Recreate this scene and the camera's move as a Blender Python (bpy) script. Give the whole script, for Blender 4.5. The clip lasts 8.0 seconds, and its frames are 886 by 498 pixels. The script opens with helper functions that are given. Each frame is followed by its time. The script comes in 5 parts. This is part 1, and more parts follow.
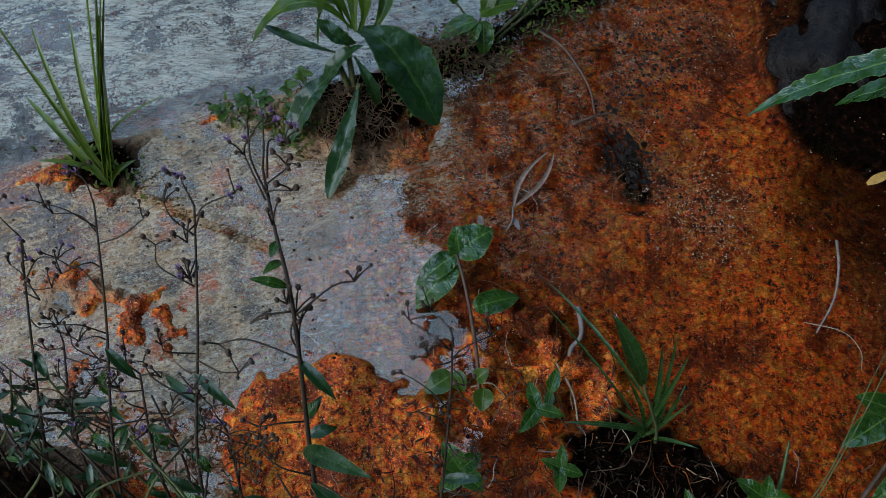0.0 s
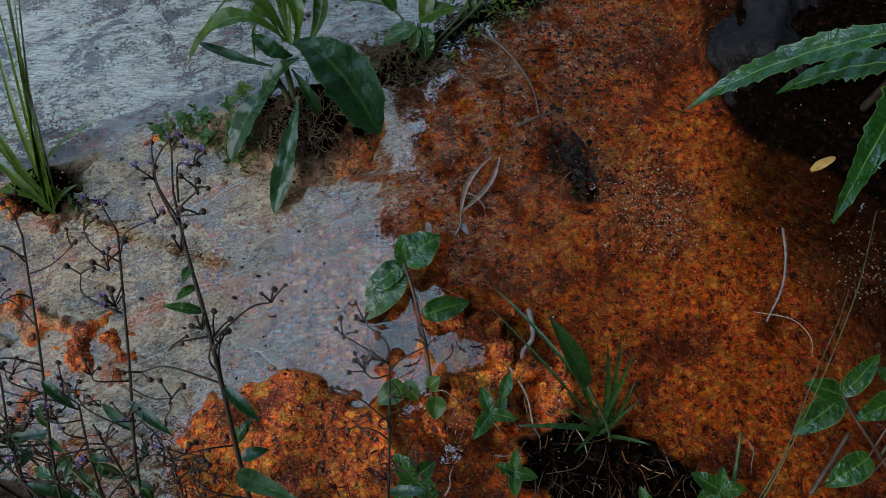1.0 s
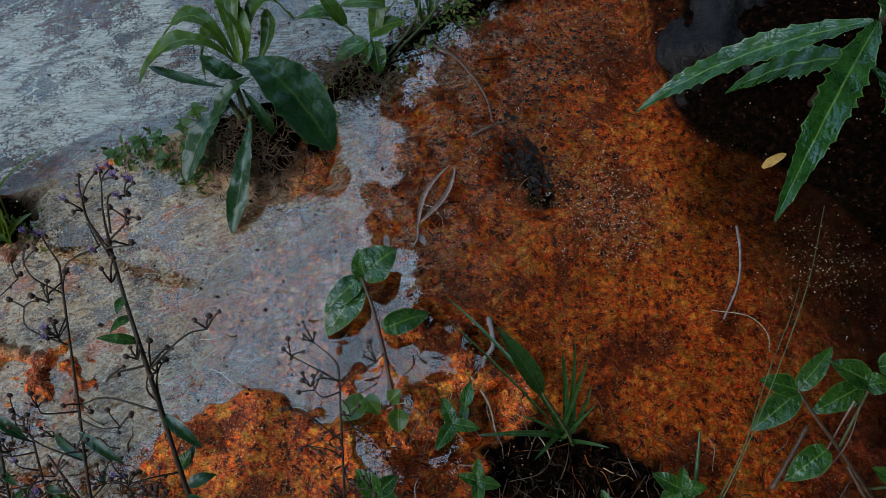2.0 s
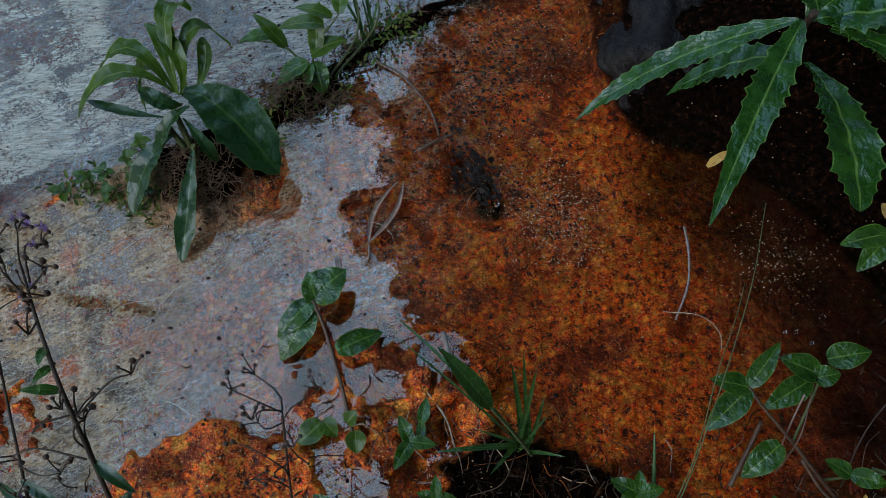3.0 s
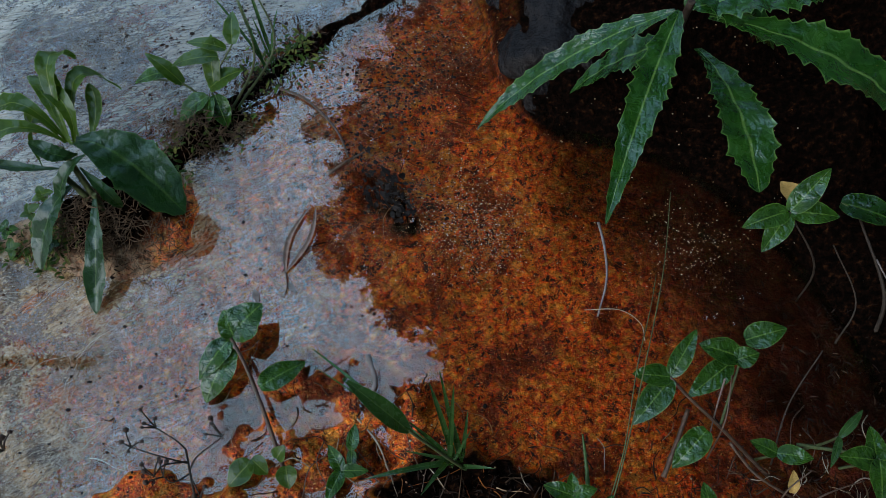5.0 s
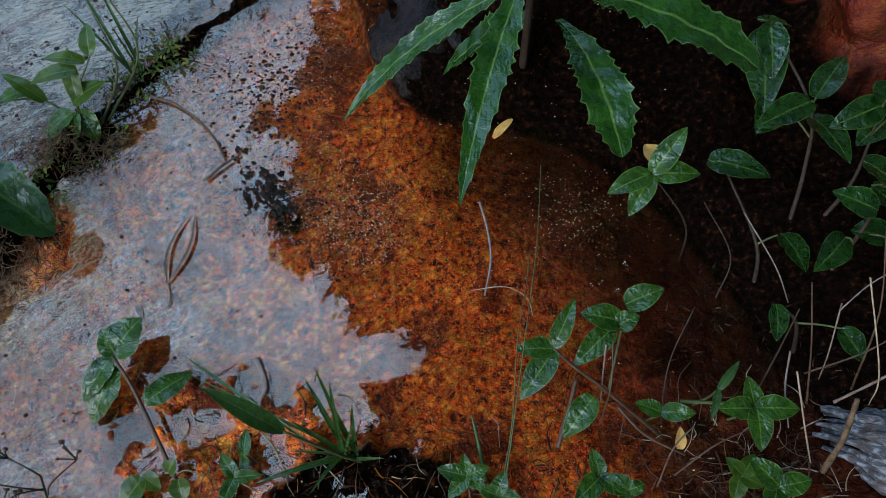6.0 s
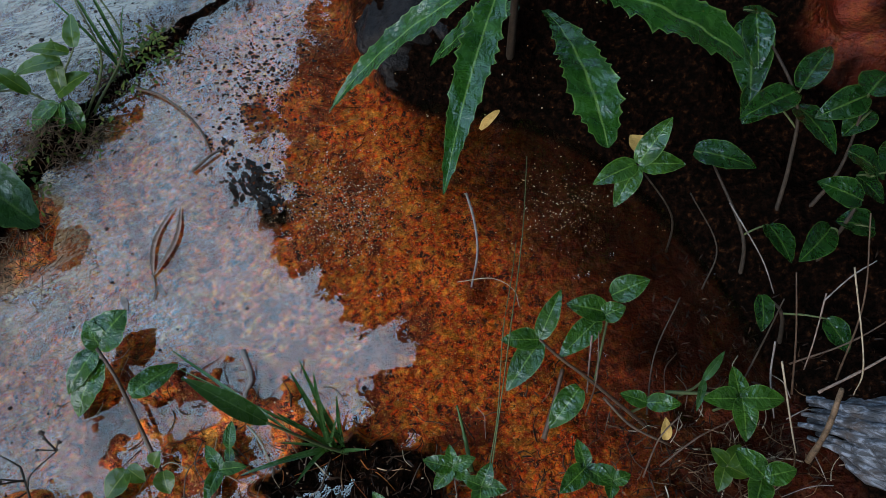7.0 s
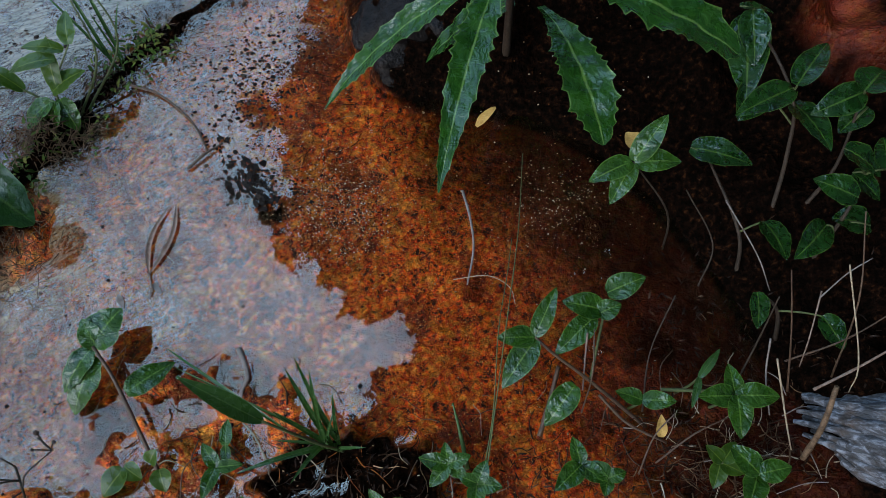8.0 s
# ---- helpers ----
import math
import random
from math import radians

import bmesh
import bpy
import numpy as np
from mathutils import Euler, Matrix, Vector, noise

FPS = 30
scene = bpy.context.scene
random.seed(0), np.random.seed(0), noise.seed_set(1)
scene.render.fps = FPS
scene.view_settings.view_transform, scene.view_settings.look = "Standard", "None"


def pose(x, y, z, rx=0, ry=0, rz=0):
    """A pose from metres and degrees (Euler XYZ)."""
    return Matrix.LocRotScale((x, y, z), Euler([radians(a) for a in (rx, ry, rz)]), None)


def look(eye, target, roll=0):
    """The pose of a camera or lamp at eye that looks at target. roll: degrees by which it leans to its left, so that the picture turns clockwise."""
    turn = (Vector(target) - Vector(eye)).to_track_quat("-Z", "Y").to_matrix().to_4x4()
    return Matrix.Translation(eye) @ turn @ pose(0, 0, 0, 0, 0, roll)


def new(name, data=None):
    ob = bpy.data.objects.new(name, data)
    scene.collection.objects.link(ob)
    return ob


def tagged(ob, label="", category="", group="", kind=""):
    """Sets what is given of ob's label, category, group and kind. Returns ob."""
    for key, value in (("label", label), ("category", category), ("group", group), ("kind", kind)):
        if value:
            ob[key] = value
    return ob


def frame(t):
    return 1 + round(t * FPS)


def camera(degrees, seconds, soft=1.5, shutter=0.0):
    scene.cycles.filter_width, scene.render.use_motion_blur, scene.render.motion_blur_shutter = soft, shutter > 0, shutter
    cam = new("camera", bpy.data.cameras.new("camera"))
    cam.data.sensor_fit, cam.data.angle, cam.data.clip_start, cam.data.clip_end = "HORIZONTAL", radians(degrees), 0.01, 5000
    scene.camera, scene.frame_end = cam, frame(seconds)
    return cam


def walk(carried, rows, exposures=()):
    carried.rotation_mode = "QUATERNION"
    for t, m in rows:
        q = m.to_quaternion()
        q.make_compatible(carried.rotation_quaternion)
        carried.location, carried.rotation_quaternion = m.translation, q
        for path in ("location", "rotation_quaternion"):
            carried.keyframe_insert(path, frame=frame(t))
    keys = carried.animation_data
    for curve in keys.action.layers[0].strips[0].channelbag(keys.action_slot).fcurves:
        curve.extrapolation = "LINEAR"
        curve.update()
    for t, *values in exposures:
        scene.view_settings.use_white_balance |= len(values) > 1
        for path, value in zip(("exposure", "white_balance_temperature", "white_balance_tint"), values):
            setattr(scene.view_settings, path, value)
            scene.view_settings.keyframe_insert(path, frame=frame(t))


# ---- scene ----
cam = camera(62.0, 8.0, soft=0.6)
PATH = [
    (0, (0.034, -0.384, 0.827), (-0.189, 0.306, -1.037), 0.3),
    (0.5, (0.056, -0.372, 0.825), (-0.148, 0.323, -1.04), -0.1),
    (1, (0.076, -0.362, 0.827), (-0.115, 0.339, -1.037), -0.3),
    (1.5, (0.094, -0.356, 0.831), (-0.086, 0.355, -1.029), -0.5),
    (3, (0.149, -0.324, 0.841), (0.022, 0.406, -1.017), -1.2),
    (3.5, (0.175, -0.315, 0.846), (0.066, 0.424, -1.01), -1.7),
    (4, (0.192, -0.306, 0.846), (0.115, 0.438, -1.008), -1.1),
    (5.3, (0.222, -0.298, 0.842), (0.17, 0.443, -1.014), -2.3),
    (5.5, (0.227, -0.298, 0.842), (0.179, 0.435, -1.018), -2.3),
    (5.6, (0.233, -0.298, 0.842), (0.192, 0.416, -1.026), -2.3),
    (5.7, (0.251, -0.298, 0.841), (0.225, 0.41, -1.029), -2.1),
    (5.8, (0.272, -0.298, 0.84), (0.263, 0.438, -1.019), -1.9),
    (5.9, (0.299, -0.297, 0.839), (0.314, 0.426, -1.026), -1.7),
    (6, (0.317, -0.297, 0.838), (0.348, 0.413, -1.032), -1.6),
    (6.5, (0.324, -0.298, 0.837), (0.363, 0.401, -1.037), -1.0),
    (7, (0.328, -0.302, 0.834), (0.369, 0.397, -1.039), -0.9),
    (7.5, (0.33, -0.298, 0.836), (0.375, 0.385, -1.043), -0.5),
    (8, (0.333, -0.298, 0.835), (0.373, 0.385, -1.044), -1.0),
]
walk(cam, [(t, look(eye, target, roll)) for t, eye, target, roll in PATH], exposures=((0.0, -0.16), (4.2, -0.2), (5.3, 0.05), (5.9, 0.25), (8.0, 0.25)))

# ---- light ----
world = bpy.data.worlds.new("overcast_sky")
scene.world = world
world.use_nodes = True
wn, wl = world.node_tree.nodes, world.node_tree.links
wn.clear()
w_out = wn.new("ShaderNodeOutputWorld")
w_bg = wn.new("ShaderNodeBackground")
w_sky = wn.new("ShaderNodeTexSky")
w_sky.sky_type = "NISHITA"
w_sky.sun_disc = False
w_sky.sun_elevation = radians(36.5)
w_sky.sun_rotation = radians(-140.7)
w_sky.dust_density = 2.0
w_tc = wn.new("ShaderNodeTexCoord")
w_cloud = wn.new("ShaderNodeTexNoise")
w_cloud.inputs["Scale"].default_value = 2.2
w_cloud.inputs["Detail"].default_value = 6
w_ramp = wn.new("ShaderNodeValToRGB")
w_ramp.color_ramp.elements[0].position = 0.38
w_ramp.color_ramp.elements[1].position = 0.60
w_mix = wn.new("ShaderNodeMix")
w_mix.data_type = "RGBA"
w_mix.inputs[7].default_value = (7.4, 7.7, 8.9, 1)
wl.new(w_tc.outputs["Generated"], w_cloud.inputs["Vector"])
w_sep = wn.new("ShaderNodeSeparateXYZ")
wl.new(w_tc.outputs["Generated"], w_sep.inputs["Vector"])
w_lift = wn.new("ShaderNodeMath")
w_lift.operation = "MULTIPLY_ADD"
w_lift.inputs[1].default_value = 0.55
w_lift.inputs[2].default_value = -0.42
wl.new(w_sep.outputs["Z"], w_lift.inputs[0])
w_add = wn.new("ShaderNodeMath")
wl.new(w_cloud.outputs["Fac"], w_add.inputs[0])
wl.new(w_lift.outputs[0], w_add.inputs[1])
wl.new(w_add.outputs[0], w_ramp.inputs["Fac"])
w_grad = wn.new("ShaderNodeValToRGB")
w_grad.color_ramp.elements[0].position = 0.2
w_grad.color_ramp.elements[0].color = (3.0, 4.4, 7.0, 1)
w_grad.color_ramp.elements[1].position = 1.0
w_grad.color_ramp.elements[1].color = (8.6, 12.4, 15.6, 1)
w_blue = w_grad.color_ramp.elements.new(0.80)
w_blue.color = (7.8, 11.8, 15.8, 1)
w_low = w_grad.color_ramp.elements.new(0.60)
w_low.color = (9.6, 14.6, 20.5, 1)
wl.new(w_sep.outputs["Z"], w_grad.inputs["Fac"])
wl.new(w_grad.outputs["Color"], w_mix.inputs[7])
wl.new(w_ramp.outputs["Color"], w_mix.inputs[0])
wl.new(w_sky.outputs["Color"], w_mix.inputs[6])
wl.new(w_mix.outputs[2], w_bg.inputs["Color"])
w_bg.inputs["Strength"].default_value = 0.15
wl.new(w_bg.outputs["Background"], w_out.inputs["Surface"])

sun_data = bpy.data.lights.new("sun", "SUN")
sun_data.energy = 1.7
sun_data.angle = radians(50)
sun_data.color = (1.0, 0.95, 0.88)
sun = new("sun", sun_data)
sun.matrix_world = look((-3.6, -4.4, 4.2), (0, 0, 0))


# ---- materials ----
def material(name):
    m = bpy.data.materials.new(name)
    m.use_nodes = True
    nt = m.node_tree
    nt.nodes.clear()
    out = nt.nodes.new("ShaderNodeOutputMaterial")
    return m, nt, out


def node(nt, kind, **props):
    n = nt.nodes.new(kind)
    for key, value in props.items():
        n.inputs[key].default_value = value
    return n


def ramp(nt, fac, stops):
    r = nt.nodes.new("ShaderNodeValToRGB")
    e = r.color_ramp.elements
    while len(e) < len(stops):
        e.new(0.5)
    for el, (p, c) in zip(e, stops):
        el.position = p
        el.color = (*c, 1) if len(c) == 3 else c
    nt.links.new(fac, r.inputs["Fac"])
    return r.outputs["Color"]


def mix(nt, fac, a, b, blend="MIX"):
    n = nt.nodes.new("ShaderNodeMix")
    n.data_type = "RGBA"
    n.blend_type = blend
    for socket, value in ((n.inputs[0], fac), (n.inputs[6], a), (n.inputs[7], b)):
        if isinstance(value, (int, float)):
            socket.default_value = value
        elif isinstance(value, tuple):
            socket.default_value = (*value, 1)
        else:
            nt.links.new(value, socket)
    return n.outputs[2]


def maths(nt, op, a, b=0.0, clamp=False):
    n = nt.nodes.new("ShaderNodeMath")
    n.operation = op
    n.use_clamp = clamp
    for socket, value in ((n.inputs[0], a), (n.inputs[1], b)):
        if isinstance(value, (int, float)):
            socket.default_value = value
        else:
            nt.links.new(value, socket)
    return n.outputs[0]


def noise_tex(nt, vec, scale, detail=4.0, rough=0.55, distort=0.0):
    n = node(nt, "ShaderNodeTexNoise", Scale=scale, Detail=detail, Roughness=rough, Distortion=distort)
    nt.links.new(vec, n.inputs["Vector"])
    return n.outputs["Fac"]


def stretched(nt, vec, scale, turn):
    n = nt.nodes.new("ShaderNodeMapping")
    n.vector_type = "TEXTURE"
    n.inputs["Scale"].default_value = [1 / v for v in scale]
    n.inputs["Rotation"].default_value = (0, 0, radians(turn))
    nt.links.new(vec, n.inputs["Vector"])
    return n.outputs["Vector"]


def bump(nt, height, strength, distance, normal=None):
    n = node(nt, "ShaderNodeBump", Strength=strength, Distance=distance)
    nt.links.new(height, n.inputs["Height"])
    if normal is not None:
        nt.links.new(normal, n.inputs["Normal"])
    return n.outputs["Normal"]


def soil_material():
    m, nt, out = material("iron_mud")
    vec = nt.nodes.new("ShaderNodeNewGeometry").outputs["Position"]
    attr = nt.nodes.new("ShaderNodeAttribute")
    attr.attribute_name = "soil"
    sep = nt.nodes.new("ShaderNodeSeparateColor")
    nt.links.new(attr.outputs["Color"], sep.inputs["Color"])
    big = noise_tex(nt, vec, 12, 5, 0.66, 0.3)
    mid = noise_tex(nt, vec, 42, 4, 0.7, 0.25)
    fine = noise_tex(nt, vec, 135, 3, 0.62, 0.2)
    flecks = noise_tex(nt, vec, 400, 3, 0.6)
    floc = nt.nodes.new("ShaderNodeTexVoronoi")
    floc.inputs["Scale"].default_value = 105
    floc.inputs["Detail"].default_value = 1.0
    nt.links.new(mix(nt, 0.014, vec, node(nt, "ShaderNodeTexNoise", Scale=90.0, Detail=3.0).outputs["Color"]), floc.inputs["Vector"])
    clot = floc.outputs["Distance"]
    strand = maths(nt, "ABSOLUTE", maths(nt, "SUBTRACT", noise_tex(nt, vec, 48, 5, 0.66, 2.2), 0.5))
    thread = maths(nt, "ABSOLUTE", maths(nt, "SUBTRACT", noise_tex(nt, stretched(nt, vec, (30, 110, 1), 28), 1.0, 4, 0.6, 1.6), 0.5))
    worm = noise_tex(nt, vec, 92, 2.5, 0.55, 0.35)
    crust = maths(nt, "ADD", maths(nt, "ADD", maths(nt, "MULTIPLY", worm, 0.60), maths(nt, "MULTIPLY", mid, 0.20)), maths(nt, "MULTIPLY", big, 0.20))
    rust = ramp(nt, crust, [(0.42, (0.03, 0.0035, 0.0012)), (0.45, (0.34, 0.028, 0.002)), (0.476, (1.0, 0.080, 0.003)), (0.52, (1.0, 0.185, 0.007)), (0.58, (1.0, 0.40, 0.04))])
    rust = mix(nt, ramp(nt, clot, [(0.55, (0, 0, 0)), (0.75, (0.55, 0.55, 0.55))]), rust, (0.05, 0.007, 0.002))
    rust = mix(nt, ramp(nt, strand, [(0.008, (0.75, 0.75, 0.75)), (0.034, (0, 0, 0))]), rust, (0.98, 0.24, 0.015))
    rust = mix(nt, ramp(nt, thread, [(0.008, (0.6, 0.6, 0.6)), (0.03, (0, 0, 0))]), rust, (0.03, 0.006, 0.003))
    rust = mix(nt, ramp(nt, big, [(0.42, (0.75, 0.75, 0.75)), (0.48, (0, 0, 0))]), rust, mix(nt, fine, (0.02, 0.003, 0.001), (0.26, 0.028, 0.003)))
    rust = mix(nt, ramp(nt, fine, [(0.33, (0.9, 0.9, 0.9)), (0.37, (0, 0, 0))]), rust, (0.012, 0.003, 0.002))
    rust = mix(nt, ramp(nt, flecks, [(0.63, (0, 0, 0)), (0.66, (0.8, 0.8, 0.8))]), rust, (0.92, 0.52, 0.18))
    silt = ramp(nt, mid, [(0.3, (0.12, 0.085, 0.055)), (0.5, (0.26, 0.20, 0.13)), (0.68, (0.36, 0.29, 0.20)), (0.74, (0.45, 0.15, 0.02))])
    silt = mix(nt, ramp(nt, fine, [(0.34, (0.8, 0.8, 0.8)), (0.46, (0, 0, 0))]), silt, (0.045, 0.03, 0.02))
    humus_and_shade = ramp(nt, fine, [(0.42, (0.002, 0.0015, 0.0012)), (0.60, (0.007, 0.0035, 0.0025)), (0.72, (0.032, 0.013, 0.006))])
    clay = ramp(nt, mid, [(0.34, (0.035, 0.004, 0.002)), (0.52, (0.12, 0.012, 0.005)), (0.68, (0.20, 0.032, 0.012))])
    col = mix(nt, sep.outputs["Blue"], rust, silt)
    col = mix(nt, sep.outputs["Green"], col, clay)
    col = mix(nt, sep.outputs["Red"], col, humus_and_shade)
    b = nt.nodes.new("ShaderNodeBsdfPrincipled")
    nt.links.new(col, b.inputs["Base Color"])
    nt.links.new(ramp(nt, mid, [(0.3, (0.3, 0.3, 0.3)), (0.7, (0.7, 0.7, 0.7))]), b.inputs["Roughness"])
    nt.links.new(maths(nt, "MULTIPLY", maths(nt, "SUBTRACT", 1.0, sep.outputs["Red"]), 0.3), b.inputs["Specular IOR Level"])
    n1 = bump(nt, fine, 0.7, 0.006)
    n2 = bump(nt, mid, 0.7, 0.012, n1)
    lump = node(nt, "ShaderNodeBump", Strength=0.35, Distance=0.003)
    lump.invert = True
    nt.links.new(clot, lump.inputs["Height"])
    nt.links.new(n2, lump.inputs["Normal"])
    nt.links.new(lump.outputs["Normal"], b.inputs["Normal"])
    nt.links.new(b.outputs[0], out.inputs["Surface"])
    return m


def water_material():
    m, nt, out = material("filmed_water")
    vec = nt.nodes.new("ShaderNodeNewGeometry").outputs["Position"]
    attr = nt.nodes.new("ShaderNodeAttribute")
    attr.attribute_name = "film"
    sep = nt.nodes.new("ShaderNodeSeparateColor")
    nt.links.new(attr.outputs["Color"], sep.inputs["Color"])
    film, cream, upper = sep.outputs["Red"], sep.outputs["Green"], sep.outputs["Blue"]
    streak = noise_tex(nt, stretched(nt, vec, (5, 60, 1), 37), 1.0, 7, 0.62, 1.1)
    fibres = noise_tex(nt, stretched(nt, vec, (46, 200, 1), 25), 1.0, 4, 0.6, 2.2)
    cross = noise_tex(nt, stretched(nt, vec, (42, 190, 1), 105), 1.0, 4, 0.6, 2.2)
    blotch = noise_tex(nt, vec, 16, 5, 0.6, 0.4)
    grain = noise_tex(nt, vec, 260, 4, 0.7)
    warp = mix(nt, 0.03, vec, node(nt, "ShaderNodeTexNoise", Scale=26.0, Detail=3.0).outputs["Color"])

    def folds(scale, width, strength, vector=warp):
        cells = nt.nodes.new("ShaderNodeTexVoronoi")
        cells.feature = "DISTANCE_TO_EDGE"
        cells.inputs["Scale"].default_value = scale
        nt.links.new(vector, cells.inputs["Vector"])
        return ramp(nt, cells.outputs["Distance"], [(0.0, (strength, strength, strength)), (width, (0, 0, 0))])

    # the surface is flat but for slow swell and the film's faint crinkle
    swell = noise_tex(nt, vec, 9, 2)
    n1 = bump(nt, noise_tex(nt, vec, 60, 2), 0.02, 0.003, bump(nt, swell, 0.05, 0.018))
    fb = node(nt, "ShaderNodeBump", Distance=0.002)
    nt.links.new(maths(nt, "MULTIPLY", film, 0.006), fb.inputs["Strength"])
    nt.links.new(maths(nt, "ADD", maths(nt, "MULTIPLY", fibres, 0.6), maths(nt, "MULTIPLY", cross, 0.4)), fb.inputs["Height"])
    nt.links.new(n1, fb.inputs["Normal"])
    normal = fb.outputs["Normal"]
    fres = node(nt, "ShaderNodeFresnel", IOR=2.1)
    nt.links.new(normal, fres.inputs["Normal"])

    # how strongly the film mirrors: scratched, folded and patchy
    calm = ramp(nt, noise_tex(nt, vec, 6.5, 4, 0.6, 0.5), [(0.42, (0, 0, 0)), (0.56, (1, 1, 1))])
    skin = maths(nt, "MULTIPLY", film, maths(nt, "ADD", maths(nt, "MULTIPLY", calm, 0.5), 0.5))
    scratch = maths(nt, "ADD", maths(nt, "MULTIPLY", fibres, 0.55), maths(nt, "MULTIPLY", cross, 0.45))
    worn = ramp(nt, scratch, [(0.40, (0.50, 0.50, 0.50)), (0.45, (0.85, 0.85, 0.85)), (0.53, (0.95, 0.95, 0.95)), (0.57, (1.7, 1.7, 1.7))])
    fold = ramp(nt, streak, [(0.36, (0.8, 0.8, 0.8)), (0.44, (1, 1, 1)), (0.55, (1, 1, 1)), (0.575, (1.45, 1.45, 1.45)), (0.60, (0.85, 0.85, 0.85))])
    worn = mix(nt, 1.0, worn, fold, "MULTIPLY")
    worn = mix(nt, skin, (0.72, 0.72, 0.72), worn)
    gain = ramp(nt, blotch, [(0.36, (0.62, 0.62, 0.62)), (0.62, (0.90, 0.90, 0.90))])
    fac = maths(nt, "MULTIPLY", maths(nt, "MULTIPLY", fres.outputs[0], gain), worn)
    gloss = nt.nodes.new("ShaderNodeBsdfGlossy")
    gloss.inputs["Color"].default_value = (1, 1, 1, 1)
    gloss.inputs["Roughness"].default_value = 0.004
    nt.links.new(normal, gloss.inputs["Normal"])
    clear = nt.nodes.new("ShaderNodeBsdfTransparent")
    nt.links.new(mix(nt, skin, (0.98, 0.93, 0.86), (0.72, 0.68, 0.66)), clear.inputs["Color"])

    # scum: cream, tan and rusty, crumpled like wet paper
    scum = nt.nodes.new("ShaderNodeBsdfDiffuse")
    tint = ramp(nt, blotch, [(0.36, (0.08, 0.058, 0.04)), (0.44, (0.34, 0.22, 0.11)), (0.51, (0.60, 0.40, 0.21)), (0.56, (0.36, 0.165, 0.055)), (0.62, (0.55, 0.12, 0.012))])
    tint = mix(nt, ramp(nt, grain, [(0.38, (0.95, 0.95, 0.95)), (0.44, (0, 0, 0))]), tint, (0.025, 0.014, 0.008))
    tint = mix(nt, ramp(nt, grain, [(0.58, (0, 0, 0)), (0.63, (0.8, 0.8, 0.8))]), tint, (0.70, 0.62, 0.46))
    # upper pool: brushed scum, its tone lightened to stand in for reflected sky
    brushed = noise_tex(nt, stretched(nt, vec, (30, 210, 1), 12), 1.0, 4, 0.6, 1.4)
    pool_sky_tint = ramp(nt, brushed, [(0.38, (0.24, 0.28, 0.26)), (0.48, (0.48, 0.56, 0.55)), (0.56, (0.60, 0.70, 0.69)), (0.63, (0.82, 0.90, 0.88))])
    tint = mix(nt, maths(nt, "MULTIPLY", upper, 0.9), tint, pool_sky_tint)
    crease = noise_tex(nt, stretched(nt, vec, (34, 95, 1), 40), 1.0, 6, 0.68, 2.0)
    # dark and pale crease colours paint the film's embossed shadow and highlight
    tint = mix(nt, ramp(nt, crease, [(0.38, (0.75, 0.75, 0.75)), (0.44, (0, 0, 0))]), tint, (0.05, 0.03, 0.02))
    tint = mix(nt, ramp(nt, crease, [(0.555, (0, 0, 0)), (0.59, (0.8, 0.8, 0.8)), (0.62, (0, 0, 0))]), tint, (0.74, 0.68, 0.54))
    nt.links.new(bump(nt, crease, 1.0, 0.007, bump(nt, grain, 0.9, 0.003)), scum.inputs["Normal"])
    patches = noise_tex(nt, vec, 10, 7, 0.68, 0.8)
    rough_film = ramp(nt, maths(nt, "ADD", maths(nt, "ADD", maths(nt, "MULTIPLY", streak, 0.22), maths(nt, "MULTIPLY", patches, 0.50)), maths(nt, "MULTIPLY", grain, 0.28)), [(0.475, (0, 0, 0)), (0.50, (0.85, 0.85, 0.85)), (0.58, (0.96, 0.96, 0.96))])
    hair = ramp(nt, maths(nt, "ABSOLUTE", maths(nt, "SUBTRACT", fibres, 0.5)), [(0.0, (0.9, 0.9, 0.9)), (0.05, (0, 0, 0))])
    hair = maths(nt, "MULTIPLY", hair, ramp(nt, noise_tex(nt, vec, 30, 3), [(0.42, (0, 0, 0)), (0.52, (0.85, 0.85, 0.85))]))
    long_fold = ramp(nt, maths(nt, "ABSOLUTE", maths(nt, "SUBTRACT", noise_tex(nt, stretched(nt, vec, (4, 46, 1), 42), 1.0, 3, 0.5, 0.5), 0.5)), [(0.0, (0.8, 0.8, 0.8)), (0.026, (0, 0, 0))])
    crumple = maths(nt, "MULTIPLY", maths(nt, "MAXIMUM", folds(30, 0.045, 0.65), folds(70, 0.075, 0.5)), ramp(nt, noise_tex(nt, vec, 13, 4, 0.6), [(0.48, (0, 0, 0)), (0.58, (1, 1, 1))]))
    long_fold = maths(nt, "MULTIPLY", long_fold, maths(nt, "MULTIPLY", ramp(nt, noise_tex(nt, vec, 9, 3), [(0.5, (0, 0, 0)), (0.6, (0.7, 0.7, 0.7))]), ramp(nt, cream, [(0.05, (0.06, 0.06, 0.06)), (0.4, (1, 1, 1))])))
    lines = maths(nt, "MAXIMUM", maths(nt, "MAXIMUM", hair, long_fold), crumple)
    lines = maths(nt, "MULTIPLY", lines, maths(nt, "MULTIPLY", maths(nt, "MULTIPLY", film, film), 0.68))
    cover = maths(nt, "MAXIMUM", maths(nt, "MULTIPLY", rough_film, cream), lines, True)
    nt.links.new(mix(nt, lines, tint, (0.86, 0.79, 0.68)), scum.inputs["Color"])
    under = nt.nodes.new("ShaderNodeMixShader")
    nt.links.new(cover, under.inputs[0])
    nt.links.new(clear.outputs[0], under.inputs[1])
    nt.links.new(scum.outputs[0], under.inputs[2])
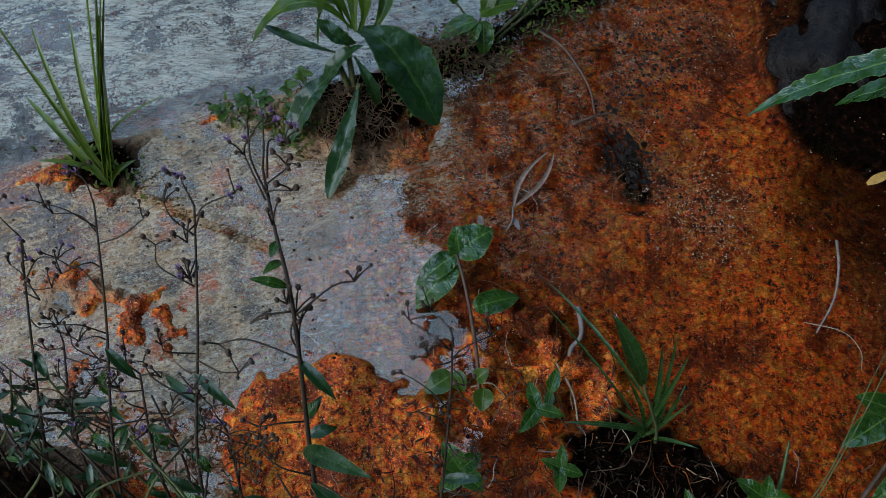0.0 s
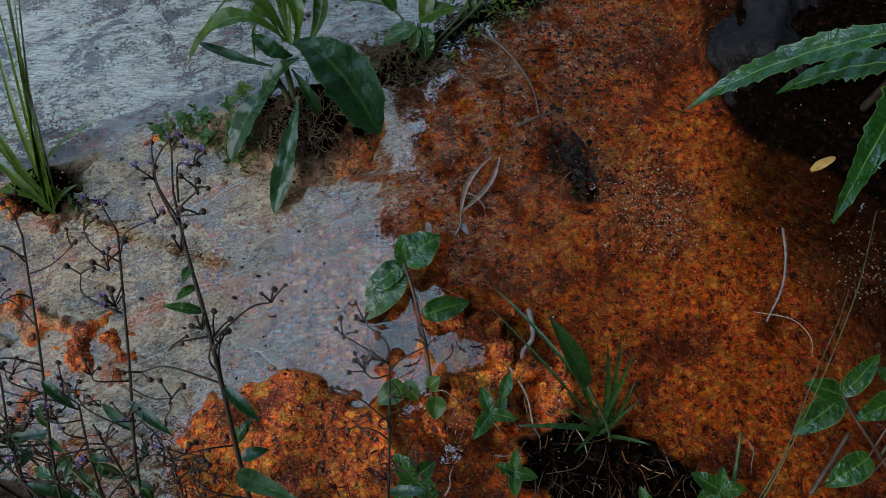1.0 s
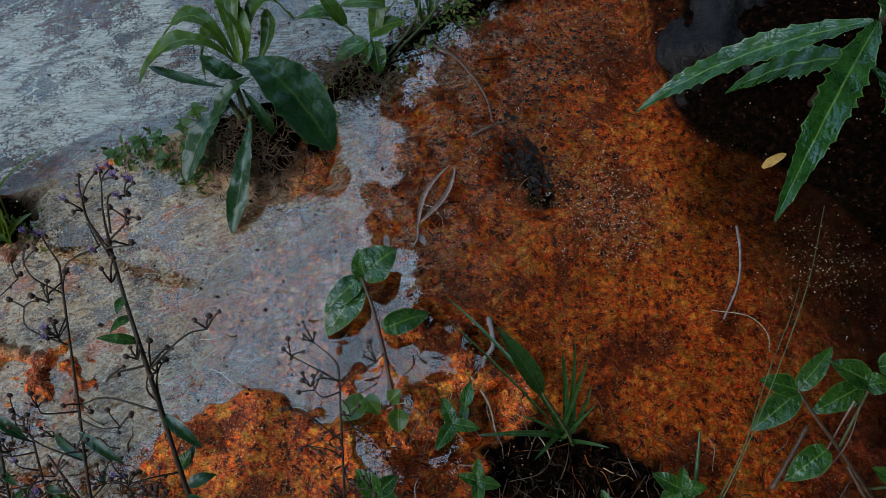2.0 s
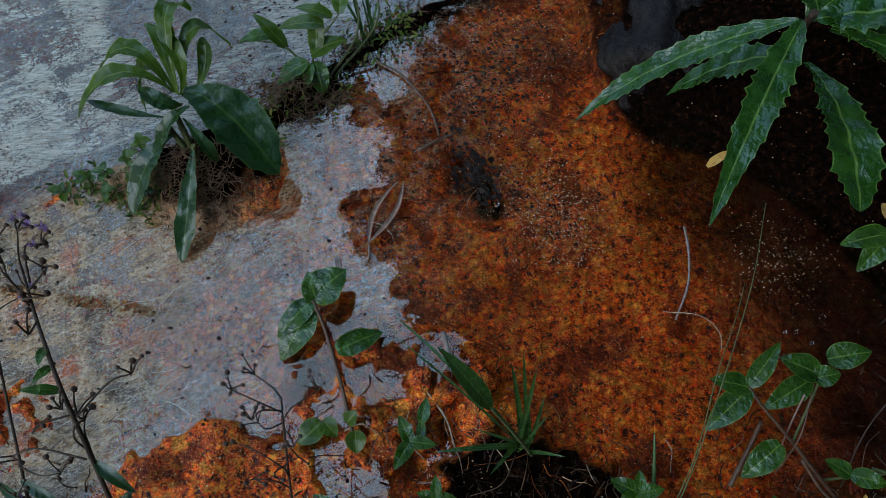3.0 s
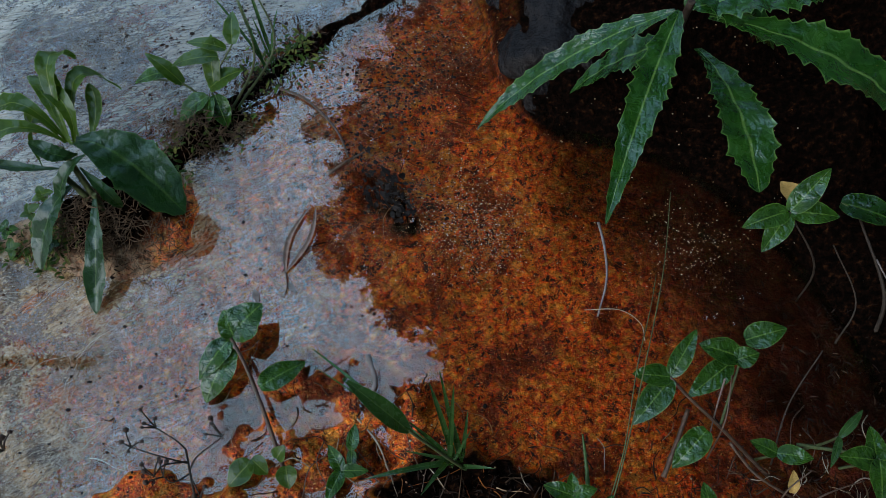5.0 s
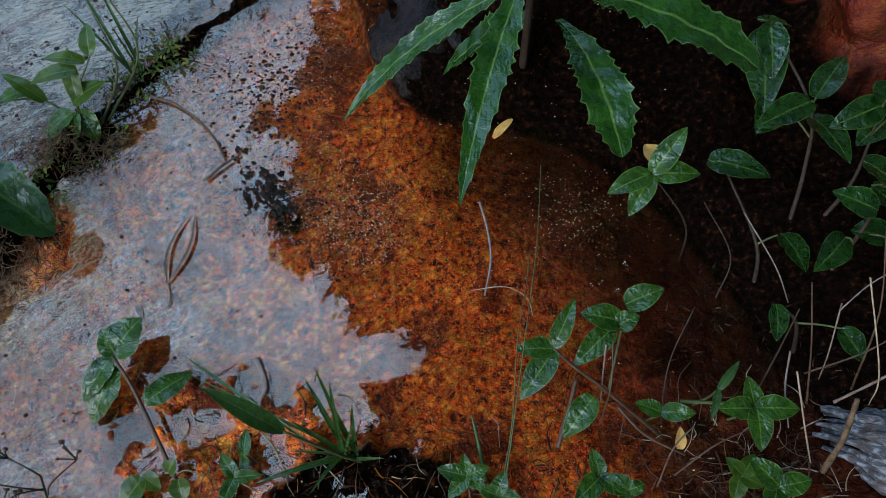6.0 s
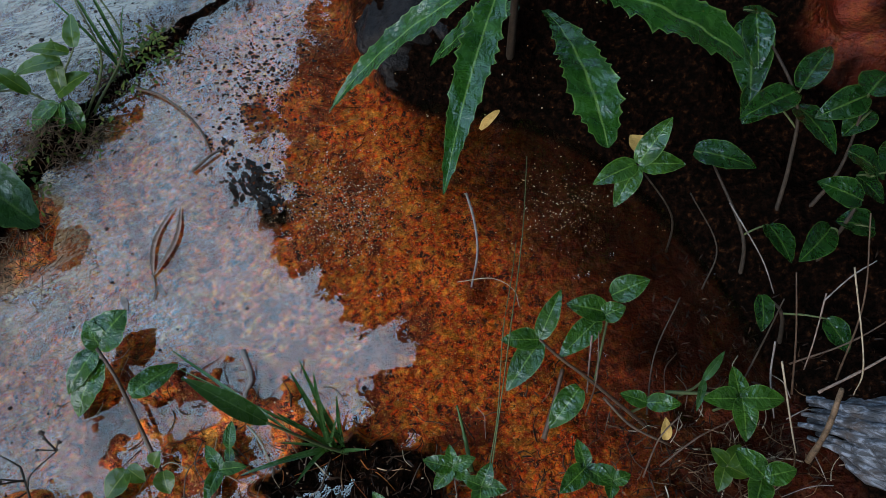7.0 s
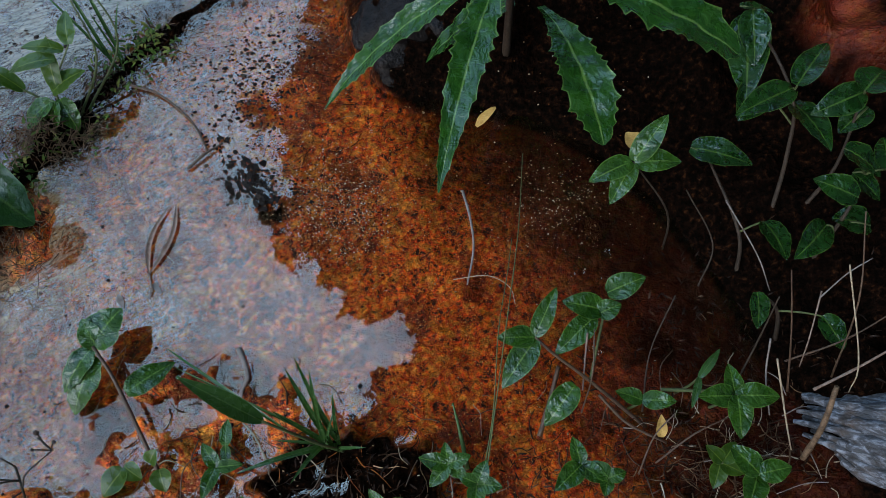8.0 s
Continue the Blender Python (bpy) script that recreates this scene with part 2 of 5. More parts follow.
    fac = maths(nt, "MULTIPLY", fac, maths(nt, "SUBTRACT", 1.0, maths(nt, "MULTIPLY", cover, 0.7)), True)
    top = nt.nodes.new("ShaderNodeMixShader")
    nt.links.new(fac, top.inputs[0])
    nt.links.new(under.outputs[0], top.inputs[1])
    nt.links.new(gloss.outputs[0], top.inputs[2])
    nt.links.new(top.outputs[0], out.inputs["Surface"])
    return m


def leaf_material(name, dark, light, rib, gloss=0.3, crinkle=0.5, veins=9.0, glow=0.25, ridged=0.05, sheen=0.7):
    m, nt, out = material(name)
    uv = nt.nodes.new("ShaderNodeUVMap").outputs["UV"]
    sep = nt.nodes.new("ShaderNodeSeparateXYZ")
    nt.links.new(uv, sep.inputs["Vector"])
    across = maths(nt, "ABSOLUTE", maths(nt, "SUBTRACT", sep.outputs["X"], 0.5))
    pos = nt.nodes.new("ShaderNodeNewGeometry").outputs["Position"]
    big, fine = noise_tex(nt, pos, 45, 3), noise_tex(nt, pos, 300, 4, 0.65)
    col = ramp(nt, big, [(0.3, dark), (0.7, light)])
    slant = maths(nt, "SUBTRACT", sep.outputs["Y"], maths(nt, "MULTIPLY", across, 0.45))
    wave = maths(nt, "ABSOLUTE", maths(nt, "SINE", maths(nt, "MULTIPLY", maths(nt, "ADD", slant, maths(nt, "MULTIPLY", fine, 0.03)), veins * math.pi)))
    vein = ramp(nt, wave, [(0.0, (1, 1, 1)), (0.16, (0, 0, 0))])
    mid = ramp(nt, across, [(0.014, (1, 1, 1)), (0.04, (0, 0, 0))])
    col = mix(nt, maths(nt, "MULTIPLY", vein, 0.07), col, rib)
    col = mix(nt, maths(nt, "MULTIPLY", mid, 0.6), col, rib)
    col = mix(nt, ramp(nt, across, [(0.455, (0, 0, 0)), (0.49, (0.55, 0.55, 0.55))]), col, rib)
    col = mix(nt, ramp(nt, fine, [(0.68, (0, 0, 0)), (0.74, (0.7, 0.7, 0.7))]), col, (0.16, 0.11, 0.035))
    wet = noise_tex(nt, pos, 55, 3, 0.6, 0.6)
    height = maths(nt, "ADD", maths(nt, "MULTIPLY", wave, ridged * 0.7), maths(nt, "MULTIPLY", noise_tex(nt, pos, 85, 3, 0.6, 0.5), 0.9))
    normal = bump(nt, fine, 0.08, 0.001, bump(nt, height, crinkle, 0.004))
    b = nt.nodes.new("ShaderNodeBsdfPrincipled")
    nt.links.new(col, b.inputs["Base Color"])
    nt.links.new(normal, b.inputs["Normal"])
    nt.links.new(ramp(nt, wet, [(0.44, (0.45, 0.45, 0.45)), (0.50, (gloss, gloss, gloss))]), b.inputs["Roughness"])
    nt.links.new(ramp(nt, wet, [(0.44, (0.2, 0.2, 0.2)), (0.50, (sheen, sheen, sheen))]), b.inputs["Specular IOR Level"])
    # bluish sky sheen put into the material: tints every leaf highlight
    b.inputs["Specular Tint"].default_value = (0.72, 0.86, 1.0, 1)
    tr = nt.nodes.new("ShaderNodeBsdfTranslucent")
    nt.links.new(mix(nt, 1.0, col, (1.5, 1.7, 0.6), "MULTIPLY"), tr.inputs["Color"])
    ms = nt.nodes.new("ShaderNodeMixShader")
    ms.inputs[0].default_value = glow
    nt.links.new(b.outputs[0], ms.inputs[1])
    nt.links.new(tr.outputs[0], ms.inputs[2])
    nt.links.new(ms.outputs[0], out.inputs["Surface"])
    return m


def fibre_material(name, dark, light, scale=120.0, rough=0.6, spec=0.3, relief=0.001):
    m, nt, out = material(name)
    pos = nt.nodes.new("ShaderNodeNewGeometry").outputs["Position"]
    a, c = noise_tex(nt, pos, scale, 4, 0.6), noise_tex(nt, pos, scale * 5, 3, 0.6)
    col = ramp(nt, maths(nt, "ADD", maths(nt, "MULTIPLY", a, 0.6), maths(nt, "MULTIPLY", c, 0.4)), [(0.34, dark), (0.66, light)])
    b = nt.nodes.new("ShaderNodeBsdfPrincipled")
    nt.links.new(col, b.inputs["Base Color"])
    nt.links.new(ramp(nt, c, [(0.3, (rough, rough, rough)), (0.7, (rough + 0.15, rough + 0.15, rough + 0.15))]), b.inputs["Roughness"])
    b.inputs["Specular IOR Level"].default_value = spec
    nt.links.new(bump(nt, maths(nt, "ADD", maths(nt, "MULTIPLY", a, relief * 500), c), 0.5 + relief * 60, relief), b.inputs["Normal"])
    nt.links.new(b.outputs[0], out.inputs["Surface"])
    return m


def wood_material():
    m, nt, out = material("weathered_wood")
    pos = nt.nodes.new("ShaderNodeNewGeometry").outputs["Position"]
    fib = noise_tex(nt, stretched(nt, pos, (14, 190, 150), -22), 1.0, 5, 0.65, 0.5)
    big = noise_tex(nt, pos, 40, 3)
    col = ramp(nt, fib, [(0.36, (0.02, 0.021, 0.025)), (0.5, (0.055, 0.062, 0.078)), (0.64, (0.22, 0.25, 0.31))])
    col = mix(nt, ramp(nt, big, [(0.55, (0, 0, 0)), (0.75, (0.8, 0.8, 0.8))]), col, (0.07, 0.045, 0.03))
    b = node(nt, "ShaderNodeBsdfPrincipled", Roughness=0.65)
    nt.links.new(col, b.inputs["Base Color"])
    nt.links.new(bump(nt, fib, 0.8, 0.004), b.inputs["Normal"])
    nt.links.new(b.outputs[0], out.inputs["Surface"])
    return m


def island_material(name, stops, rough=0.5):
    m, nt, out = material(name)
    geo = nt.nodes.new("ShaderNodeNewGeometry")
    fine = noise_tex(nt, geo.outputs["Position"], 500, 3)
    col = ramp(nt, geo.outputs["Random Per Island"], stops)
    col = mix(nt, 0.6, col, mix(nt, 1.0, col, ramp(nt, fine, [(0.3, (0.4, 0.4, 0.4)), (0.7, (1.3, 1.3, 1.3))]), "MULTIPLY"))
    b = node(nt, "ShaderNodeBsdfPrincipled", Roughness=rough)
    b.inputs["Specular IOR Level"].default_value = 0.12
    nt.links.new(col, b.inputs["Base Color"])
    nt.links.new(b.outputs[0], out.inputs["Surface"])
    return m


def clear_material():
    m, nt, out = material("water_drop")
    b = node(nt, "ShaderNodeBsdfPrincipled", Roughness=0.02, IOR=1.33)
    b.inputs["Transmission Weight"].default_value = 1.0
    b.inputs["Base Color"].default_value = (1, 1, 1, 1)
    nt.links.new(b.outputs[0], out.inputs["Surface"])
    return m


SOIL = soil_material()
WATER = water_material()
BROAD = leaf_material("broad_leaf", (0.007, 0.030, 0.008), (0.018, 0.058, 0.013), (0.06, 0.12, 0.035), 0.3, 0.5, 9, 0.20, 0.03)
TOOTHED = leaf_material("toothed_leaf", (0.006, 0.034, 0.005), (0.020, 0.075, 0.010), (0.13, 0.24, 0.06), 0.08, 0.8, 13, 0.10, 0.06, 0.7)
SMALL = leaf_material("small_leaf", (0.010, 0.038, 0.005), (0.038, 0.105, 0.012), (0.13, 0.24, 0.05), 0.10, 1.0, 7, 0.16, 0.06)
# darker copy of the small leaf, with the bank's shade in its colour
SHADE = leaf_material("shaded_bank_leaf", (0.004, 0.020, 0.004), (0.013, 0.050, 0.008), (0.08, 0.15, 0.03), 0.09, 1.0, 7, 0.10, 0.06)
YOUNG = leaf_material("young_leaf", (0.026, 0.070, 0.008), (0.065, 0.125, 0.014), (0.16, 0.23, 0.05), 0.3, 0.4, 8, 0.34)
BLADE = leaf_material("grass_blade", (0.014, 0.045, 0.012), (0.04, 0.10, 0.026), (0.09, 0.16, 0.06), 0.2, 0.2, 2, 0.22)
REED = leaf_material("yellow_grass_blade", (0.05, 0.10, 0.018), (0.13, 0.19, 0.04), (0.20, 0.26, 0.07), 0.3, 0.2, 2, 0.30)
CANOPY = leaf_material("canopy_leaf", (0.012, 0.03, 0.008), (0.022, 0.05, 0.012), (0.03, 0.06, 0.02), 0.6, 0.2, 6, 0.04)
STEM = fibre_material("green_stem", (0.045, 0.06, 0.025), (0.10, 0.13, 0.05))
DARK_STEM = fibre_material("dark_stem", (0.014, 0.011, 0.009), (0.05, 0.035, 0.025))
BARK = fibre_material("bark", (0.04, 0.03, 0.022), (0.14, 0.11, 0.08), 12)
STRAW = fibre_material("dry_straw", (0.22, 0.17, 0.11), (0.48, 0.40, 0.30))
PALE = fibre_material("bleached_stalk", (0.11, 0.09, 0.085), (0.27, 0.24, 0.23))
WETROCK = fibre_material("wet_rock", (0.004, 0.004, 0.005), (0.016, 0.014, 0.014), 60, 0.12, 0.12, 0.003)
POD = fibre_material("dry_pod", (0.10, 0.06, 0.045), (0.30, 0.23, 0.20))
TWIG = fibre_material("wet_twig", (0.03, 0.016, 0.010), (0.12, 0.07, 0.045), 120, 0.35, 0.5)
CHIP = fibre_material("yellow_wood_chip", (0.32, 0.19, 0.05), (0.58, 0.38, 0.12))
PURPLE = fibre_material("purple_floret", (0.12, 0.07, 0.20), (0.30, 0.20, 0.40))
BUD = fibre_material("brown_bud", (0.035, 0.022, 0.020), (0.11, 0.07, 0.055), 400)
ROOT = fibre_material("root_mat", (0.03, 0.018, 0.010), (0.20, 0.13, 0.08))
MOSS = island_material("moss_leaf", [(0.0, (0.02, 0.05, 0.01)), (0.6, (0.06, 0.11, 0.02)), (1.0, (0.16, 0.17, 0.04))])
WOOD = wood_material()
GRIT = island_material("grit", [(0.0, (0.02, 0.012, 0.008)), (0.4, (0.16, 0.06, 0.02)), (0.7, (0.36, 0.24, 0.13)), (1.0, (0.68, 0.60, 0.48))], 0.8)
LITTER = island_material("leaf_litter", [(0.0, (0.008, 0.005, 0.004)), (0.7, (0.022, 0.011, 0.007)), (0.95, (0.06, 0.03, 0.018)), (1.0, (0.16, 0.11, 0.07))], 0.45)
BLACKGRIT = island_material("black_grit", [(0.0, (0.006, 0.005, 0.006)), (0.7, (0.02, 0.016, 0.015)), (1.0, (0.09, 0.06, 0.04))], 0.75)
DROP = clear_material()


# ---- ground and water ----
def hash_grid(ix, iy, seed):
    v = np.sin(ix * 127.1 + iy * 311.7 + seed * 74.7) * 43758.5453
    return v - np.floor(v)


def value_noise(x, y, freq, seed=0):
    x, y = x * freq, y * freq
    ix, iy = np.floor(x), np.floor(y)
    fx, fy = x - ix, y - iy
    fx, fy = fx * fx * (3 - 2 * fx), fy * fy * (3 - 2 * fy)
    a, b = hash_grid(ix, iy, seed), hash_grid(ix + 1, iy, seed)
    c, d = hash_grid(ix, iy + 1, seed), hash_grid(ix + 1, iy + 1, seed)
    return (a * (1 - fx) + b * fx) * (1 - fy) + (c * (1 - fx) + d * fx) * fy - 0.5


def smooth(a, b, v):
    u = np.clip((v - a) / (b - a), 0, 1)
    return u * u * (3 - 2 * u)


def line_distance(x, y, line):
    """Distance to a polyline, and on which side of it (left of its direction is positive)."""
    best, side, reach = np.full(np.shape(x), 1e9), np.zeros(np.shape(x)), np.zeros(np.shape(x))
    for (ax, ay), (bx, by) in zip(line, line[1:]):
        dx, dy = bx - ax, by - ay
        u = np.clip(((x - ax) * dx + (y - ay) * dy) / (dx * dx + dy * dy), 0, 1)
        d = np.hypot(x - ax - u * dx, y - ay - u * dy)
        cross = dx * (y - ay) - dy * (x - ax)
        off = np.abs(cross) / math.hypot(dx, dy)
        near = (d < best - 1e-9) | ((d < best + 1e-9) & (off > reach))
        best, side, reach = np.where(near, d, best), np.where(near, np.sign(cross), side), np.where(near, off, reach)
    return best, side


RIDGE_FAR = [(-0.19, 0.10), (-0.125, 0.207), (-0.045, 0.303), (0.07, 0.405), (0.25, 0.56), (0.6, 0.95)]
RIDGE_LEFT = [(-1.4, -0.75), (-0.61, -0.172), (-0.505, -0.085), (-0.43, -0.012), (-0.33, 0.045), (-0.25, 0.07)]
BANK_EDGE = [(1.6, -0.75), (0.78, -0.33), (0.70, -0.12), (0.63, 0.03), (0.54, 0.13), (0.43, 0.19), (0.33, 0.205), (0.285, 0.225), (0.248, 0.30), (0.222, 0.42), (0.20, 0.62), (0.4, 1.2)]


def terrain(x, y):
    """Height of the ground, and its shares of dark humus with painted shade, red clay and pale silt."""
    rough = 0.006 * value_noise(x, y, 9, 1) + 0.005 * value_noise(x, y, 27, 2) + 0.003 * value_noise(x, y, 80, 3) + 0.0012 * value_noise(x, y, 190, 4)
    wob = 0.03 * value_noise(x, y, 14, 5) + 0.016 * value_noise(x, y, 45, 6)
    h = -0.013 + rough
    d_far, _ = line_distance(x, y, RIDGE_FAR)
    d_left, _ = line_distance(x, y, RIDGE_LEFT)
    h = h + (0.020 + 0.02 * value_noise(x, y, 55, 23)) * np.exp(-((d_far + wob * 0.3) / 0.015) ** 2) + 0.013 * np.exp(-((d_left + wob * 0.4) / 0.018) ** 2)
    clump = np.exp(-(((x + 0.215) / 0.085) ** 2 + ((y - 0.065) / 0.065) ** 2))
    tuft = np.exp(-(((x + 0.508) / 0.05) ** 2 + ((y + 0.105) / 0.035) ** 2)) + np.exp(-(((x + 0.12) / 0.04) ** 2 + ((y - 0.205) / 0.035) ** 2))
    h = h + 0.055 * clump + 0.024 * tuft + 0.03 * (clump + tuft) * value_noise(x, y, 60, 7)
    m = np.hypot((x + 0.105) / 0.135, (y + 0.345) / 0.105) + wob * 5 + 0.25 * value_noise(x, y, 70, 17)
    h = h + 0.021 * smooth(1.08, 0.88, m)
    m2 = np.hypot((x + 0.42) / 0.13, (y + 0.30) / 0.09) + wob * 6
    h = h + 0.012 * smooth(1.1, 0.7, m2)
    zone = smooth(1.0, 0.5, np.hypot((x + 0.41) / 0.20, (y + 0.20) / 0.16))
    h = h + zone * 0.012 * smooth(0.10, 0.34, 0.6 * value_noise(x, y, 23, 18) + 0.8 * value_noise(x, y, 55, 19) + 0.6 * value_noise(x, y, 120, 20))
    wet = smooth(1.15, 0.75, np.hypot((x - 0.065) / 0.15, (y + 0.185) / 0.095) + wob * 4)
    h = h + wet * (0.004 + 0.014 * smooth(-0.12, 0.22, 0.8 * value_noise(x, y, 30, 25) + 0.6 * value_noise(x, y, 75, 26) + 0.3 * value_noise(x, y, 160, 27)))
    bend = smooth(0.7, 1.8, np.abs(x)) * (0.55 * value_noise(x, y * 0 + 3, 0.9, 36) + 0.2 * value_noise(x, y, 2.6, 37))
    near = smooth(-0.40, -0.47, y + wob * 0.6 + bend)
    h = h + near * (0.03 + 0.22 * np.clip(-0.42 - y, 0, 0.6))
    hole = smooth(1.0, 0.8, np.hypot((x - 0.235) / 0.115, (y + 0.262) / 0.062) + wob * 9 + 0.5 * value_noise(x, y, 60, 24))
    h = h + hole * (0.017 + 0.022 * value_noise(x, y, 50, 8) + 0.012 * value_noise(x, y, 140, 15))
    corner = smooth(0.0, 0.10, np.minimum(x - 0.49, -0.135 - y) + wob * 1.2)
    h = h + corner * (0.012 + 0.08 * np.clip(x - 0.54, 0, 1) + 0.016 * value_noise(x, y, 40, 16))
    d_bank, side = line_distance(x, y, BANK_EDGE)
    s = -d_bank * side + wob * 0.35
    bank = smooth(-0.012, 0.012, s)
    h = h + bank * (0.018 + 0.50 * np.clip(s, 0, 0.35) + 0.12 * np.clip(s - 0.35, 0, 3)) * (1 + 0.6 * value_noise(x, y, 18, 9))
    far = np.hypot(x, y)
    h = h + 0.5 * smooth(1.9, 5.0, far + 0.7 * value_noise(x, y, 0.8, 38) + 0.3 * value_noise(x, y, 2.4, 39)) + 0.35 * smooth(6, 40, far) * value_noise(x, y, 0.1, 11)
    humus_and_shade = np.clip(smooth(0.33, 0.65, clump + 0.5 * value_noise(x, y, 60, 7)) + tuft * 2.0 + 1.5 * np.exp(-((d_far + wob * 0.3) / 0.024) ** 2) + near + hole + corner * (0.82 + 0.18 * smooth(-0.2, 0.1, value_noise(x, y, 16, 12))), 0, 1)
    red_bank = smooth(0.70, 0.84, x + wob * 2) * smooth(0.03, 0.17, y + wob * 3 + 0.08 * value_noise(x, y, 12, 46)) * smooth(-0.5, 0.1, value_noise(x, y, 10, 47))
    # second term: mud before the bank deepened to dark red to paint shade
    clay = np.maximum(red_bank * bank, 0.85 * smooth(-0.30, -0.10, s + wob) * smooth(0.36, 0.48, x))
    # dark soil by the right bank; its shade is put into this colour too
    humus_and_shade = np.clip(np.maximum(humus_and_shade, bank * (1 - red_bank) * 0.96 + 0.80 * smooth(-0.21, -0.04, s + wob) * smooth(0.27, 0.36, x) * (1 - red_bank)), 0, 1)
    humus_and_shade = np.maximum(humus_and_shade, 0.9 * smooth(0.50, 0.60, x + wob * 1.5) * smooth(0.06, -0.04, y) * smooth(-0.22, 0.06, value_noise(x, y, 17, 44) + 0.5 * value_noise(x, y, 48, 45)))
    heap = smooth(1.35, 0.5, 0.5 * value_noise(x, y, 60, 31) + np.hypot(((x - 0.118) * 0.8 + (y - 0.108) * -0.6) / 0.05, ((x - 0.118) * 0.6 + (y - 0.108) * 0.8) / 0.024) + wob * 8) + smooth(1.35, 0.5, 0.5 * value_noise(x, y, 60, 31) + np.hypot((x - 0.14) / 0.016, (y - 0.075) / 0.03) + wob * 8)
    heap = heap * smooth(-0.35, 0.15, value_noise(x, y, 75, 40) + 0.5 * value_noise(x, y, 160, 41))
    humus_and_shade = np.clip(humus_and_shade + 0.9 * heap, 0, 1)
    h = h + 0.002 * np.clip(heap, 0, 1)
    # bed turned darker in patches towards the far side
    humus_and_shade = np.clip(humus_and_shade + 0.12 * smooth(-0.02, 0.14, y + wob * 2) * smooth(-0.02, 0.1, x) * smooth(-0.15, 0.2, value_noise(x, y, 11, 29)), 0, 1)
    humus_and_shade = np.clip(humus_and_shade + 0.5 * smooth(1.1, 0.85, m) * smooth(-0.2, 0.2, value_noise(x, y, 30, 43)), 0, 1)
    d_all, s_all = line_distance(x, y, RIDGE_LEFT + RIDGE_FAR[1:])
    deep = smooth(0.01, 0.06, d_all * s_all) * (1 - bank)
    h = h - 0.02 * deep
    humus_and_shade = np.clip(humus_and_shade + 0.75 * deep * smooth(3.0, 2.0, far) + 0.65 * wet * smooth(-0.15, 0.15, value_noise(x, y, 45, 28)), 0, 1)
    silt = smooth(-0.08, -0.26, x - 0.35 * y + wob * 4) * 0.9 * (1 - smooth(1.25, 0.95, m)) * smooth(0.20, -0.05, value_noise(x, y, 17, 13))
    away = smooth(0.85, 2.2, far + 0.35 * value_noise(x, y, 2.2, 32))
    patchy = value_noise(x, y, 3.1, 33) + 0.5 * value_noise(x, y, 9, 34)
    humus_and_shade = humus_and_shade * (1 - away) + away * np.clip(0.62 + 0.45 * patchy, 0, 1)
    clay = clay * (1 - away) + away * np.clip(0.45 + 0.5 * value_noise(x, y, 1.7, 35), 0, 1)
    silt = silt * (1 - away) + away * np.clip(0.75 + 0.4 * patchy, 0, 1)
    return h, humus_and_shade, clay, silt


def spread(lo, hi, step, far):
    inner = np.arange(lo, hi, step)
    out = [step]
    while sum(out) < far:
        out.append(out[-1] * 1.22)
    steps = np.cumsum(out)
    return np.concatenate([lo - steps[::-1], inner, inner[-1] + steps])


def sheet(name, xs, ys, height, colours, attribute, mat):
    gx, gy = np.meshgrid(xs, ys)
    z = height(gx, gy)
    verts = np.stack([gx, gy, z], -1).reshape(-1, 3)
    nx, ny = len(xs), len(ys)
    i = (np.arange(ny - 1)[:, None] * nx + np.arange(nx - 1)[None, :]).reshape(-1)
    faces = np.stack([i, i + 1, i + nx + 1, i + nx], -1)
    me = bpy.data.meshes.new(name)
    me.from_pydata(verts.tolist(), [], faces.tolist())
    col = me.color_attributes.new(attribute, "FLOAT_COLOR", "POINT")
    rgba = np.ones((nx * ny, 4), np.float32)
    for k, c in enumerate(colours(gx, gy)):
        rgba[:, k] = c.reshape(-1)
    col.data.foreach_set("color", rgba.reshape(-1))
    me.polygons.foreach_set("use_smooth", np.ones(len(faces), bool))
    me.materials.append(mat)
    return new(name, me)


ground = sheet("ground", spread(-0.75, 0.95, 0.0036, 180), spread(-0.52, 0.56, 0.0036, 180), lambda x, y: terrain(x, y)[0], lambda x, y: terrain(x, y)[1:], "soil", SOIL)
tagged(ground, "rust-orange iron-stained mud bed with dark banks", "ground", kind="structure")


def film_masks(x, y):
    wob = value_noise(x, y, 7, 21) * 0.12 + value_noise(x, y, 23, 22) * 0.05
    film = 0.25 + 0.75 * smooth(0.34, -0.05, x - 0.2 * y + wob)
    film = film * (1 - 0.85 * smooth(1.2, 0.8, np.hypot((x - 0.065) / 0.15, (y + 0.185) / 0.095) + wob))
    d_left, s_left = line_distance(x, y, RIDGE_LEFT + RIDGE_FAR[1:])
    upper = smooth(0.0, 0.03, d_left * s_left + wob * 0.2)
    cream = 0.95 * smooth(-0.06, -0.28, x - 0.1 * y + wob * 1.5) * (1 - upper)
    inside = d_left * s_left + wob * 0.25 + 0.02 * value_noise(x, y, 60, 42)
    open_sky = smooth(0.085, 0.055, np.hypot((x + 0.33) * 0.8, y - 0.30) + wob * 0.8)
    # scum cover of the upper pool, which carries that painted sky brightness
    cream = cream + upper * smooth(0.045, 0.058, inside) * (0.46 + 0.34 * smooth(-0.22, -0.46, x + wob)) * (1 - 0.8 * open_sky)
    return film, cream, upper


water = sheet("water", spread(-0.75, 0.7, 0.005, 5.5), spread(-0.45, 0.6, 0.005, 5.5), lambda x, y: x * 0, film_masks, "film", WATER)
tagged(water, "shallow still water with a thin iron film reflecting grey sky", "water", kind="structure")


